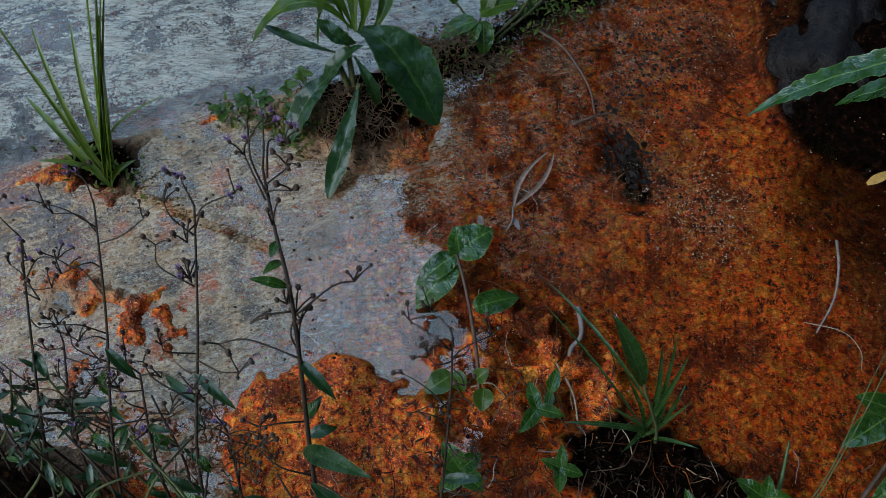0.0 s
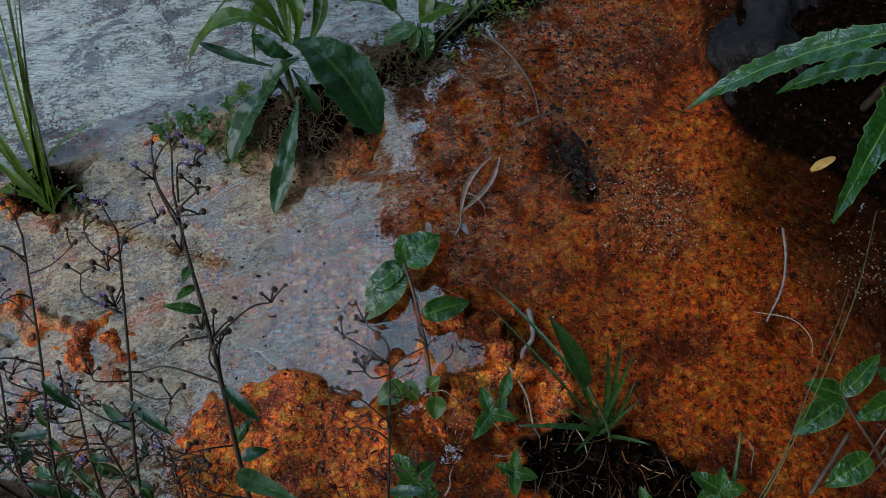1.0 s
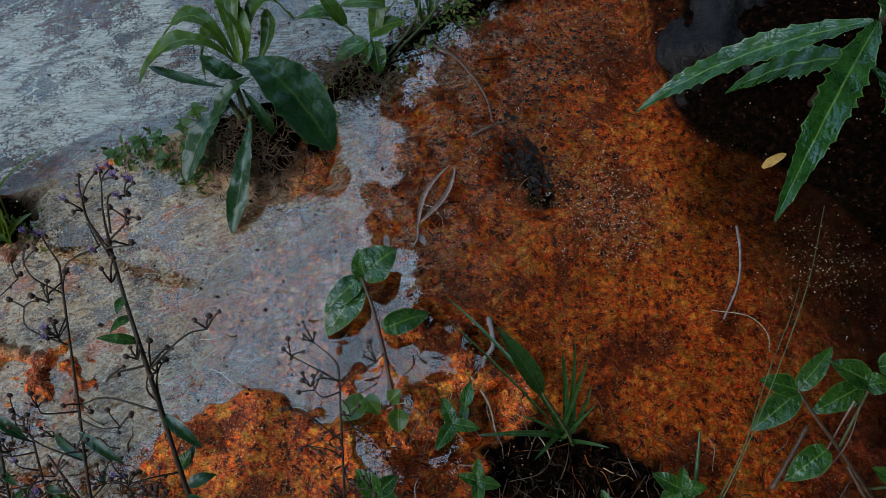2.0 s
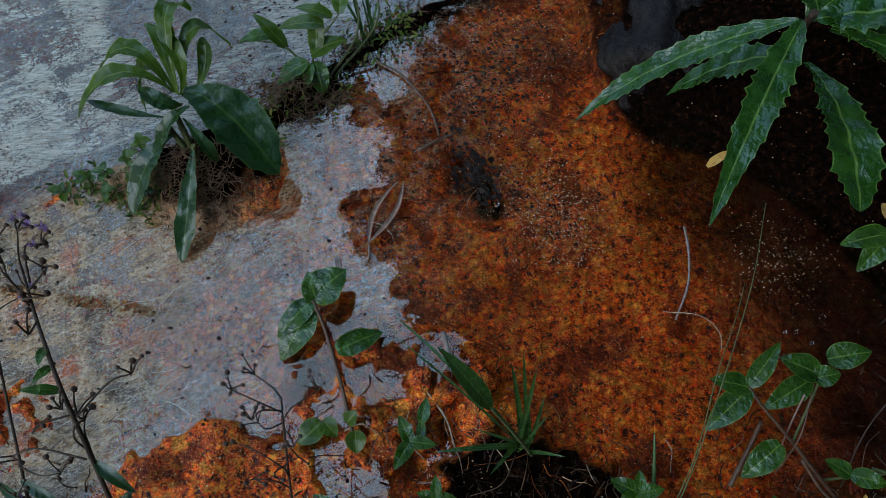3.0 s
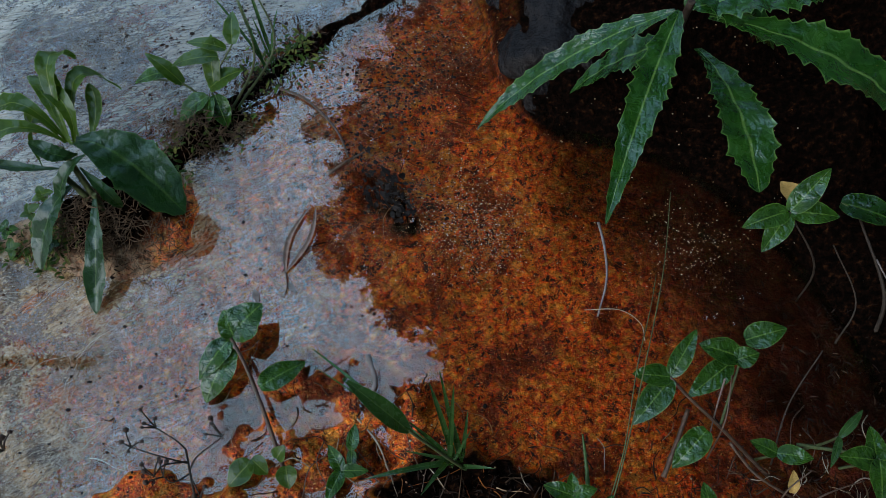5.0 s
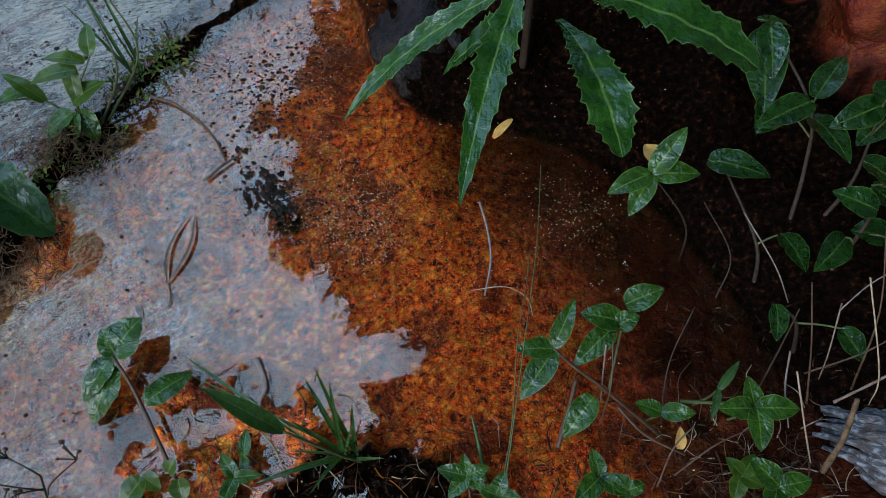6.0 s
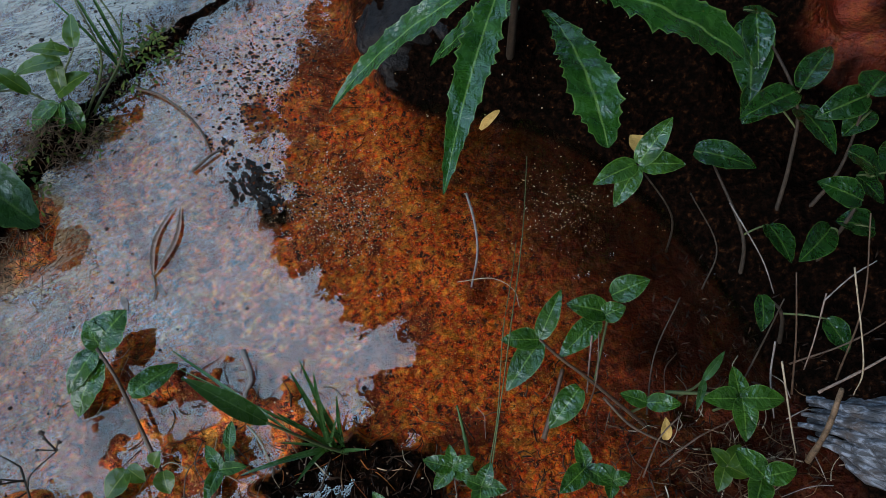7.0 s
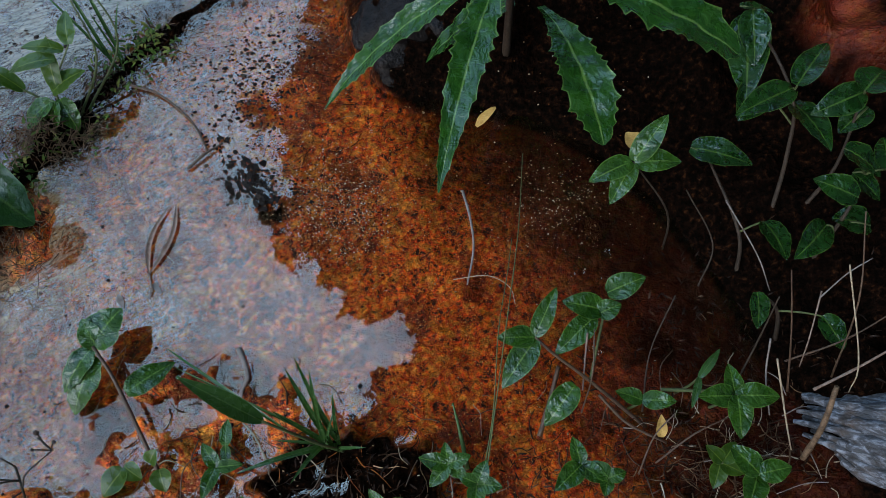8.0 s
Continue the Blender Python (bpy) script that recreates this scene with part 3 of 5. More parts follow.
# ---- building blocks ----
GRID_X, GRID_Y = spread(-0.75, 0.95, 0.0036, 180), spread(-0.52, 0.56, 0.0036, 180)
GRID_Z = terrain(*np.meshgrid(GRID_X, GRID_Y))[0]


def ground_z(x, y):
    i, j = int(np.searchsorted(GRID_X, x)), int(np.searchsorted(GRID_Y, y))
    u = (x - GRID_X[i - 1]) / (GRID_X[i] - GRID_X[i - 1])
    v = (y - GRID_Y[j - 1]) / (GRID_Y[j] - GRID_Y[j - 1])
    z = GRID_Z[j - 1:j + 1, i - 1:i + 1]
    return float((z[0, 0] * (1 - u) + z[0, 1] * u) * (1 - v) + (z[1, 0] * (1 - u) + z[1, 1] * u) * v)


def thing(name, base, label, category, group="", kind=""):
    ob = new(name)
    ob.location = base
    return tagged(ob, label, category, group, kind)


def part(name, bm, mat, parent, label=""):
    """One mesh under a thing; the bmesh is in world metres."""
    me = bpy.data.meshes.new(name)
    root = Vector(parent.location)
    if parent.parent:
        root += Vector(parent.parent.location)
    bmesh.ops.translate(bm, verts=bm.verts, vec=-root)
    bm.to_mesh(me)
    bm.free()
    me.materials.append(mat)
    ob = new(name, me)
    ob.parent = parent
    return tagged(ob, label)


def solid(name, bm, mat, base, label, category, group="", kind=""):
    me = bpy.data.meshes.new(name)
    bmesh.ops.translate(bm, verts=bm.verts, vec=-Vector(base))
    bm.to_mesh(me)
    bm.free()
    me.materials.append(mat)
    ob = new(name, me)
    ob.location = base
    return tagged(ob, label, category, group, kind)


def curve_points(pts, n):
    """A smooth line through the given points."""
    pts = [Vector(p) for p in pts]
    ext = [pts[0] * 2 - pts[1], *pts, pts[-1] * 2 - pts[-2]]
    out = []
    for k in range(len(pts) - 1):
        a, b, c, d = ext[k:k + 4]
        for i in range(n):
            u = i / n
            out.append(0.5 * (2 * b + (c - a) * u + (2 * a - 5 * b + 4 * c - d) * u * u + (3 * b - a - 3 * c + d) * u ** 3))
    return [*out, pts[-1]]


def tube(bm, pts, r0, r1, sides=6, wobble=0.0, rng=None):
    rings = []
    n = len(pts)
    for i, p in enumerate(pts):
        d = (pts[min(i + 1, n - 1)] - pts[max(i - 1, 0)]).normalized()
        a = d.orthogonal().normalized() if not rings else (side - d * side.dot(d)).normalized()
        side, b = a, d.cross(a)
        r = r0 + (r1 - r0) * i / (n - 1)
        if wobble:
            r *= 1 + wobble * (rng.random() - 0.5)
        rings.append([bm.verts.new(p + (a * math.cos(t) + b * math.sin(t)) * r) for t in (2 * math.pi * k / sides for k in range(sides))])
    for q, s in zip(rings, rings[1:]):
        for k in range(sides):
            bm.faces.new((q[k], q[(k + 1) % sides], s[(k + 1) % sides], s[k])).smooth = True
    bm.faces.new(rings[0][::-1])
    bm.faces.new(rings[-1])


def lance(u):
    return math.sin(math.pi * min(1, u ** 0.8 * 0.96 + 0.03)) ** 0.9


def ovate(u):
    return max(0.0, math.sin(math.pi * (0.04 + 0.96 * u) ** 0.72)) ** 0.8


def oblanceolate(u):
    return 0.16 + 0.84 * math.sin(math.pi * min(1, u ** 1.6)) ** 0.8 if u < 0.995 else 0.06


def strap(u):
    return min(1, 0.35 + 2.5 * u) * (1 - u ** 3) ** 0.7


def leaf(bm, base, tip, width, arch=0.15, shape=ovate, fold=0.25, teeth=0.0, count=0, rng=random, roll=0.0, rows=14, cols=6, ripple=0.06, middle=None):
    """A curved blade from base to tip, folded along its midrib, with toothed or wavy edges and its own thin rim."""
    base, tip = Vector(base), Vector(tip)
    chord = tip - base
    length = chord.length
    up = Vector((0, 0, 1))
    side = chord.cross(up)
    side = side.normalized() if side.length > 1e-6 else Vector((1, 0, 0))
    if roll:
        side = Matrix.Rotation(roll, 3, chord.normalized()) @ side
    lift = side.cross(chord).normalized()
    bend = base + chord * 0.5 + lift * arch * length if middle is None else 2 * Vector(middle) - (base + tip) * 0.5
    uvl = bm.loops.layers.uv.verify()
    phase = rng.random() * 6
    rows = max(rows, count * 3)
    grid, uvs = [], []
    for i in range(rows + 1):
        u = i / rows if teeth else 0.5 * i / rows + 0.25 * (1 - math.cos(math.pi * i / rows))
        c = base * (1 - u) ** 2 + bend * 2 * u * (1 - u) + tip * u * u
        d = ((bend - base) * (1 - u) + (tip - bend) * u).normalized()
        nrm = side.cross(d).normalized()
        w = width * 0.5 * max(shape(u), 0.012)
        jag = 1.0
        if teeth and 0.05 < u < 0.97:
            saw = (u * count + 0.3 * math.sin(u * 17 + phase)) % 1.0
            jag = 1 + teeth * (saw ** 3 * 1.3 - 0.3)
        line, uvrow = [], []
        for j in range(cols + 1):
            v = 2 * j / cols - 1
            out = w * v * (jag if abs(v) > 0.99 else 1)
            wave = ripple * w * math.sin(u * 15 + phase + (2 if v > 0 else 0)) * v * v + ripple * 0.6 * w * math.sin(u * 34 + phase * 2 + v * 2)
            line.append(bm.verts.new(c + side * out + nrm * (fold * w * abs(v) + wave)))
            uvrow.append((j / cols, u))
        grid.append(line)
        uvs.append(uvrow)
    for i in range(rows):
        for j in range(cols):
            f = bm.faces.new((grid[i][j], grid[i][j + 1], grid[i + 1][j + 1], grid[i + 1][j]))
            f.smooth = True
            for loop, uv in zip(f.loops, (uvs[i][j], uvs[i][j + 1], uvs[i + 1][j + 1], uvs[i + 1][j])):
                loop[uvl].uv = uv


def leaf_part(parent, base, tip, width, arch, mat, name="leaf", label="", **more):
    bm = bmesh.new()
    leaf(bm, base, tip, width, arch, **more)
    return part(name, bm, mat, parent, label)


def stem_part(parent, pts, r0, r1, mat, name="stem", label="", n=6, sides=6):
    bm = bmesh.new()
    tube(bm, curve_points(pts, n), r0, r1, sides)
    return part(name, bm, mat, parent, label)


def pebble(bm, p, r, rng, flat=0.6, seg=5):
    """A small lumpy grain."""
    rings = []
    yaw = rng.random() * 6
    sx, sy = r * rng.uniform(0.7, 1.3), r * rng.uniform(0.6, 1.0)
    for k, (h, w) in enumerate(((-0.6, 0.55), (0.1, 1.0), (0.8, 0.5))):
        rings.append([bm.verts.new(Vector(p) + Vector((math.cos(a + yaw) * sx * w * rng.uniform(0.8, 1.15), math.sin(a + yaw) * sy * w * rng.uniform(0.8, 1.15), h * r * flat))) for a in (2 * math.pi * i / seg for i in range(seg))])
    for q, s in zip(rings, rings[1:]):
        for k in range(seg):
            bm.faces.new((q[k], q[(k + 1) % seg], s[(k + 1) % seg], s[k])).smooth = True
    bm.faces.new(rings[-1])


# ---- trees that overhang the water and show in its reflection ----
EDGE_OF_CROWN = [(-9.0, -0.68), (-2.0, -0.58), (0.0, -0.53), (0.9, -0.3), (1.4, 0.02), (1.9, 0.42), (2.3, 0.07), (2.6, -0.53), (3.0, -0.93), (3.6, -1.13), (4.4, -1.28), (5.2, -1.08), (6.2, -0.73), (8.0, -0.48), (14.0, 0.82)]


def crown_edge(y):
    return np.interp(y, [p[0] for p in EDGE_OF_CROWN], [p[1] for p in EDGE_OF_CROWN])


def canopy_tree(base, top, reach_y, seed, count):
    """A broad tree: trunk, limbs and a crown of single leaves in clumps with an uneven outline."""
    rng = np.random.default_rng(seed)
    pick = random.Random(seed)
    tree = thing("overhanging_tree", base, "tall leafy tree leaning out over the water", "tree", "trees over the water")
    b = Vector(base)
    fork = Vector((b.x * 0.72, b.y * 0.9 + 0.2, top - 2.4))
    bm = bmesh.new()
    tube(bm, curve_points([b - Vector((0, 0, 0.3)), b * 0.95 + Vector((0.1, 0, 1.8)), fork], 8), 0.24, 0.13, 10)
    part("trunk", bm, BARK, tree)
    for k in range(7):
        y = reach_y[0] + (reach_y[1] - reach_y[0]) * (k + 0.5) / 7
        x = crown_edge(y) + pick.uniform(0.5, 1.2)
        bm = bmesh.new()
        mid = fork.lerp(Vector((x, y, top)), 0.5) + Vector((0, 0, 0.5))
        tube(bm, curve_points([fork - Vector((0, 0, 0.5)), mid, Vector((x, y, top + 0.3))], 7), 0.085, 0.014, 7)
        part("limb", bm, BARK, tree)
    n_clump = count // 34
    cy = rng.uniform(reach_y[0], reach_y[1], n_clump)
    depth = rng.random(n_clump) ** 1.25
    cx = crown_edge(cy) + 0.10 + depth * 8.0
    cz = top + rng.uniform(-0.35, 1.2, n_clump) + depth * rng.uniform(-0.6, 0.8, n_clump)
    n_spray = 12
    sy = rng.uniform(max(reach_y[0], -1.5), min(reach_y[1], 6.5), n_spray)
    cy, cz = np.concatenate([cy, sy]), np.concatenate([cz, top + rng.uniform(-0.3, 0.5, n_spray)])
    cx = np.concatenate([cx, crown_edge(sy) - rng.random(n_spray) ** 2 * 0.75])
    gaps = [(crown_edge(g) + pick.uniform(0.1, 0.9), g, pick.uniform(0.10, 0.26)) for g in (pick.uniform(0.2, 2.8) for _ in range(5))]
    verts, faces = [], []
    outline = [(-1.0, 0.0), (-0.7, 0.5), (-0.25, 0.92), (0.2, 0.95), (0.6, 0.6), (1.0, 0.0), (0.6, -0.6), (0.2, -0.95), (-0.25, -0.92), (-0.7, -0.5)]
    for k in range(n_clump + n_spray):
        outer = k >= n_clump
        for _ in range(7 if outer else 15):
            o = rng.normal(0, 0.09 if outer else 0.19, 3) * (1, 1, 0.7)
            p = np.array([cx[k], cy[k], cz[k]]) + o
            if any((p[0] - gx) ** 2 + (p[1] - gy) ** 2 < gr * gr for gx, gy, gr in gaps):
                continue
            if not outer and p[0] < crown_edge(p[1]) - 0.06 + 0.16 * math.sin(p[1] * 9) + 0.12 * math.sin(p[1] * 23 + 1):
                continue
            a, size = rng.uniform(0, 2 * math.pi), rng.uniform(0.15, 0.30)
            d = np.array([math.cos(a), math.sin(a), rng.uniform(-0.35, 0.35)]) * size
            s = np.array([-math.sin(a), math.cos(a), rng.uniform(-0.5, 0.5)]) * size * rng.uniform(0.3, 0.5)
            i = len(verts)
            verts += [p + d * u + s * v for u, v in outline]
            faces.append(tuple(range(i, i + 10)))
    me = bpy.data.meshes.new("crown")
    me.from_pydata((np.array(verts) - np.array(base)).tolist(), [], faces)
    me.uv_layers.new(name="UVMap")
    me.materials.append(CANOPY)
    crown = new("crown", me)
    crown.parent = tree
    return tree


def thicket(name, base, spots, size, count, seed, label):
    """A dense bush: short stems and many single leaves round the given spots."""
    gen = np.random.default_rng(seed)
    bush = thing(name, base, label, "bush", "bushes round the pool")
    for x, y, z, r in spots:
        bm = bmesh.new()
        tube(bm, curve_points([(x, y, 0.1), (x + 0.1, y, z * 0.5), (x, y, z)], 5), 0.03, 0.012, 6)
        part("stem", bm, BARK, bush)
    verts, faces = [], []
    for x, y, z, r in spots:
        for _ in range(count):
            d = gen.normal(0, 1, 3)
            p = np.array([x, y, z]) + d / np.linalg.norm(d) * r * gen.random() ** 0.4 * (1, 1, 0.85)
            if p[2] < 0.05:
                continue
            a, tilt = gen.uniform(0, 6.28), gen.uniform(-0.8, 0.4)
            d = np.array([math.cos(a), math.sin(a), tilt]) * size * gen.uniform(0.7, 1.3)
            s = np.array([-math.sin(a), math.cos(a), gen.uniform(-0.5, 0.5)]) * size * 0.45
            i = len(verts)
            verts += [p - d, p - d * 0.2 + s, p + d * 0.5 + s * 0.8, p + d, p + d * 0.5 - s * 0.8, p - d * 0.2 - s]
            faces += [(i, i + 1, i + 5), (i + 1, i + 2, i + 4, i + 5), (i + 2, i + 3, i + 4)]
    me = bpy.data.meshes.new("foliage")
    me.from_pydata((np.array(verts) - np.array(base)).tolist(), [], faces)
    me.uv_layers.new(name="UVMap")
    me.materials.append(CANOPY)
    crown = new("foliage", me)
    crown.parent = bush


canopy_tree((4.6, 5.2, 0.6), 7.6, (2.0, 9.0), 3, 26000)
canopy_tree((4.2, -1.0, 0.6), 7.6, (-5.0, 2.6), 4, 26000)
# unseen bushes, added to keep low skylight off the right bank
thicket("unseen_bank_bush", (2.4, 0.5, 0.3), [(2.3, -1.6, 1.2, 1.2), (2.5, 0.2, 1.4, 1.3), (2.4, 1.9, 1.5, 1.3), (2.9, 3.4, 1.6, 1.5), (3.0, -0.6, 3.2, 1.4), (3.1, 1.4, 3.4, 1.5)], 0.06, 2600, 8, "unseen dense green bush on the clay bank, added to block light")
thicket("unseen_rear_bush", (0.6, -2.6, 0.3), [(1.4, -2.6, 1.1, 1.2), (-0.3, -2.9, 1.0, 1.1), (2.0, -3.6, 2.6, 1.5), (0.3, -3.7, 2.4, 1.4)], 0.06, 2600, 9, "unseen dense green bush behind the near bank, added to block light")


# ---- plants ----
rng = random.Random(11)

# broad-leaved herb on the mud ridge
A_LEAVES = [
    ((-0.232, 0.11, 0.115), (-0.181, 0.099, 0.105), (-0.114, 0.052, 0.055), 0.066),
    ((-0.236, 0.109, 0.115), (-0.255, 0.157, 0.165), (-0.247, 0.155, 0.13), 0.026),
    ((-0.233, 0.106, 0.115), (-0.246, 0.169, 0.175), (-0.233, 0.197, 0.15), 0.025),
    ((-0.226, 0.11, 0.11), (-0.223, 0.168, 0.155), (-0.188, 0.177, 0.12), 0.024),
    ((-0.216, 0.111, 0.11), (-0.21, 0.148, 0.125), (-0.216, 0.172, 0.14), 0.019),
    ((-0.24, 0.109, 0.115), (-0.3, 0.108, 0.14), (-0.355, 0.07, 0.09), 0.026),
    ((-0.238, 0.109, 0.115), (-0.287, 0.137, 0.15), (-0.334, 0.119, 0.115), 0.025),
    ((-0.244, 0.109, 0.11), (-0.277, 0.129, 0.13), (-0.28, 0.092, 0.08), 0.026),
    ((-0.255, 0.088, 0.09), (-0.297, 0.083, 0.1), (-0.347, 0.091, 0.1), 0.013),
    ((-0.246, 0.077, 0.07), (-0.272, 0.041, 0.06), (-0.29, -0.012, 0.02), 0.030),
    ((-0.221, 0.067, 0.065), (-0.218, 0.004, 0.04), (-0.22, -0.06, 0.003), 0.026),
    ((-0.233, 0.103, 0.1), (-0.247, 0.092, 0.115), (-0.281, 0.105, 0.12), 0.021),
    ((-0.224, 0.101, 0.1), (-0.244, 0.078, 0.095), (-0.263, 0.057, 0.06), 0.021),
    ((-0.231, 0.106, 0.115), (-0.231, 0.136, 0.15), (-0.275, 0.166, 0.16), 0.019),
    ((-0.232, 0.09, 0.09), (-0.205, 0.068, 0.08), (-0.193, 0.059, 0.05), 0.015),
]
herb = thing("broad_leaved_herb", (-0.225, 0.07, 0.03), "leafy green herb with broad drooping leaves on a muddy clump", "plant")
for base, middle, tip, w in A_LEAVES:
    leaf_part(herb, base, tip, w, 0.2, YOUNG if middle[1] > 0.1 else BROAD, shape=oblanceolate, teeth=0.14, count=6, rng=rng, fold=0.3, rows=24, middle=middle, ripple=0.1)
for top in ((-0.245, 0.102, 0.115), (-0.25, 0.08, 0.09), (-0.22, 0.066, 0.07)):
    stem_part(herb, [(-0.225, 0.06, 0.02), (top[0] * 0.5 - 0.112, top[1] * 0.5 + 0.03, top[2] * 0.5 + 0.012), top], 0.0045, 0.003, STEM)

# toothed rosette leaning out from the dark bank
B_LEAVES = [
    ((0.420, 0.206, 0.243), (0.309, 0.192, 0.166), (0.226, 0.150, 0.097), 0.032),
    ((0.452, 0.245, 0.140), (0.398, 0.258, 0.090), (0.347, 0.252, 0.025), 0.042),
    ((0.424, 0.206, 0.243), (0.381, 0.095, 0.240), (0.346, -0.018, 0.216), 0.035),
    ((0.487, 0.262, 0.110), (0.512, 0.165, 0.140), (0.528, 0.062, 0.132), 0.056),
    ((0.451, 0.235, 0.230), (0.493, 0.218, 0.228), (0.533, 0.195, 0.200), 0.050),
    ((0.460, 0.215, 0.225), (0.565, 0.168, 0.232), (0.661, 0.117, 0.200), 0.058),
    ((0.448, 0.230, 0.225), (0.425, 0.280, 0.250), (0.400, 0.330, 0.250), 0.050),
    ((0.442, 0.230, 0.215), (0.474, 0.280, 0.245), (0.505, 0.330, 0.250), 0.046),
    ((0.445, 0.225, 0.225), (0.520, 0.230, 0.245), (0.590, 0.235, 0.235), 0.055),
]
rosette = thing("toothed_rosette_plant", (0.45, 0.25, ground_z(0.45, 0.25)), "dark green rosette plant with long spiny-toothed wet leaves", "plant")
for base, middle, tip, w in B_LEAVES:
    leaf_part(rosette, base, tip, w, 0.1, TOOTHED, shape=oblanceolate if w > 0.055 else lance, teeth=0.26, count=13, rng=rng, fold=0.22, rows=52, cols=8, ripple=0.10, middle=middle)
stem_part(rosette, [(0.45, 0.25, ground_z(0.45, 0.25) - 0.01), (0.445, 0.24, 0.15), (0.44, 0.225, 0.235)], 0.0055, 0.004, DARK_STEM)

# light green weed on the ridge
C_LEAVES = [
    ((-0.109, 0.232, 0.05), (-0.109, 0.283, 0.09), 0.022, 0.15),
    ((-0.1, 0.256, 0.08), (-0.160, 0.247, 0.07), 0.024, 0.20),
    ((-0.091, 0.268, 0.08), (-0.140, 0.272, 0.085), 0.019, 0.20),
    ((-0.115, 0.229, 0.05), (-0.072, 0.251, 0.06), 0.029, 0.20),
    ((-0.12, 0.223, 0.04), (-0.160, 0.200, 0.015), 0.029, 0.20),
    ((-0.116, 0.223, 0.04), (-0.133, 0.191, 0.008), 0.032, 0.20),
    ((-0.11, 0.226, 0.04), (-0.098, 0.197, 0.008), 0.027, 0.20),
    ((-0.08, 0.268, 0.09), (-0.083, 0.31, 0.1), 0.021, 0.15),
    ((-0.160, 0.247, 0.06), (-0.215, 0.236, 0.045), 0.022, 0.20),
    ((-0.15, 0.235, 0.05), (-0.195, 0.262, 0.075), 0.020, 0.20),
]
weed = thing("ridge_weed", (-0.115, 0.22, 0.01), "small light green weed with thin stems on the mud ridge", "plant")
for base, tip, w, arch in C_LEAVES:
    leaf_part(weed, base, tip, w, arch, YOUNG if tip[2] > 0.05 else SMALL, rng=rng, teeth=0.06, count=6, fold=0.2)
for pts in ([(-0.115, 0.22, 0.005), (-0.112, 0.235, 0.05), (-0.08, 0.268, 0.09)], [(-0.115, 0.22, 0.005), (-0.15, 0.235, 0.05), (-0.2, 0.24, 0.05)], [(-0.1, 0.22, 0.005), (-0.06, 0.27, 0.06), (-0.08, 0.33, 0.11)], [(-0.09, 0.23, 0.005), (-0.04, 0.30, 0.05), (-0.07, 0.36, 0.10)]):
    stem_part(weed, pts, 0.0018, 0.001, STEM)

# seedling trailing over the water, with a long reddish stem
F_LEAVES = [
    ((-0.045, -0.09, 0.035), (-0.012, -0.052, 0.042), 0.045, 0.15),
    ((-0.045, -0.093, 0.035), (-0.078, -0.138, 0.02), 0.028, 0.20),
    ((-0.043, -0.102, 0.03), (-0.071, -0.161, 0.006), 0.037, 0.20),
    ((-0.006, -0.145, 0.03), (0.039, -0.111, 0.012), 0.029, 0.15),
    ((-0.040, -0.092, 0.035), (-0.055, -0.062, 0.045), 0.026, 0.15),
]
trailer = thing("trailing_seedling", (0.046, -0.275, ground_z(0.046, -0.275)), "small green seedling trailing over the water on a thin brown stem", "plant")
for base, tip, w, arch in F_LEAVES:
    leaf_part(trailer, base, tip, w, arch, SMALL, rng=rng, fold=0.12, ripple=0.12)
stem_part(trailer, [(0.05, -0.29, ground_z(0.05, -0.29) - 0.005), (0.015, -0.20, 0.022), (-0.02, -0.13, 0.03), (-0.044, -0.092, 0.036)], 0.0026, 0.0018, TWIG, label="reddish brown stem")
for base, tip, w in (((-0.007, -0.224, 0.02), (-0.03, -0.25, 0.012), 0.027), ((-0.007, -0.221, 0.02), (0.012, -0.236, 0.016), 0.02), ((0.031, -0.227, 0.02), (0.036, -0.25, 0.012), 0.023), ((0.02, -0.22, 0.02), (0.03, -0.207, 0.03), 0.018)):
    leaf_part(trailer, base, tip, w, 0.15, YOUNG, rng=rng)

# pairs of glossy leaves creeping over the orange mud
G_LEAVES = [
    ((0.441, -0.123, 0.055), (0.399, -0.122, 0.06), 0.025, 0.12),
    ((0.441, -0.122, 0.055), (0.469, -0.073, 0.07), 0.022, 0.12),
    ((0.441, -0.125, 0.055), (0.401, -0.173, 0.04), 0.030, 0.12),
    ((0.521, -0.096, 0.045), (0.476, -0.084, 0.05), 0.031, 0.12),
    ((0.510, -0.103, 0.045), (0.462, -0.141, 0.04), 0.028, 0.12),
    ((0.515, -0.1, 0.045), (0.541, -0.092, 0.05), 0.024, 0.12),
    ((0.527, -0.078, 0.05), (0.570, -0.066, 0.06), 0.030, 0.12),
    ((0.480, -0.175, 0.04), (0.444, -0.214, 0.025), 0.029, 0.12),
]
creeper = thing("creeping_herb", (0.50, -0.17, ground_z(0.5, -0.17)), "low creeping herb with paired glossy oval leaves", "plant", "creeping herbs")
for base, tip, w, arch in G_LEAVES:
    leaf_part(creeper, base, tip, w, arch, SMALL, rng=rng, fold=0.2)
stem_part(creeper, [(0.56, -0.22, ground_z(0.56, -0.22)), (0.50, -0.17, 0.025), (0.462, -0.142, 0.045), (0.441, -0.123, 0.055)], 0.0022, 0.0016, TWIG)
stem_part(creeper, [(0.50, -0.17, 0.02), (0.515, -0.12, 0.038), (0.525, -0.09, 0.046)], 0.0018, 0.0014, STEM)

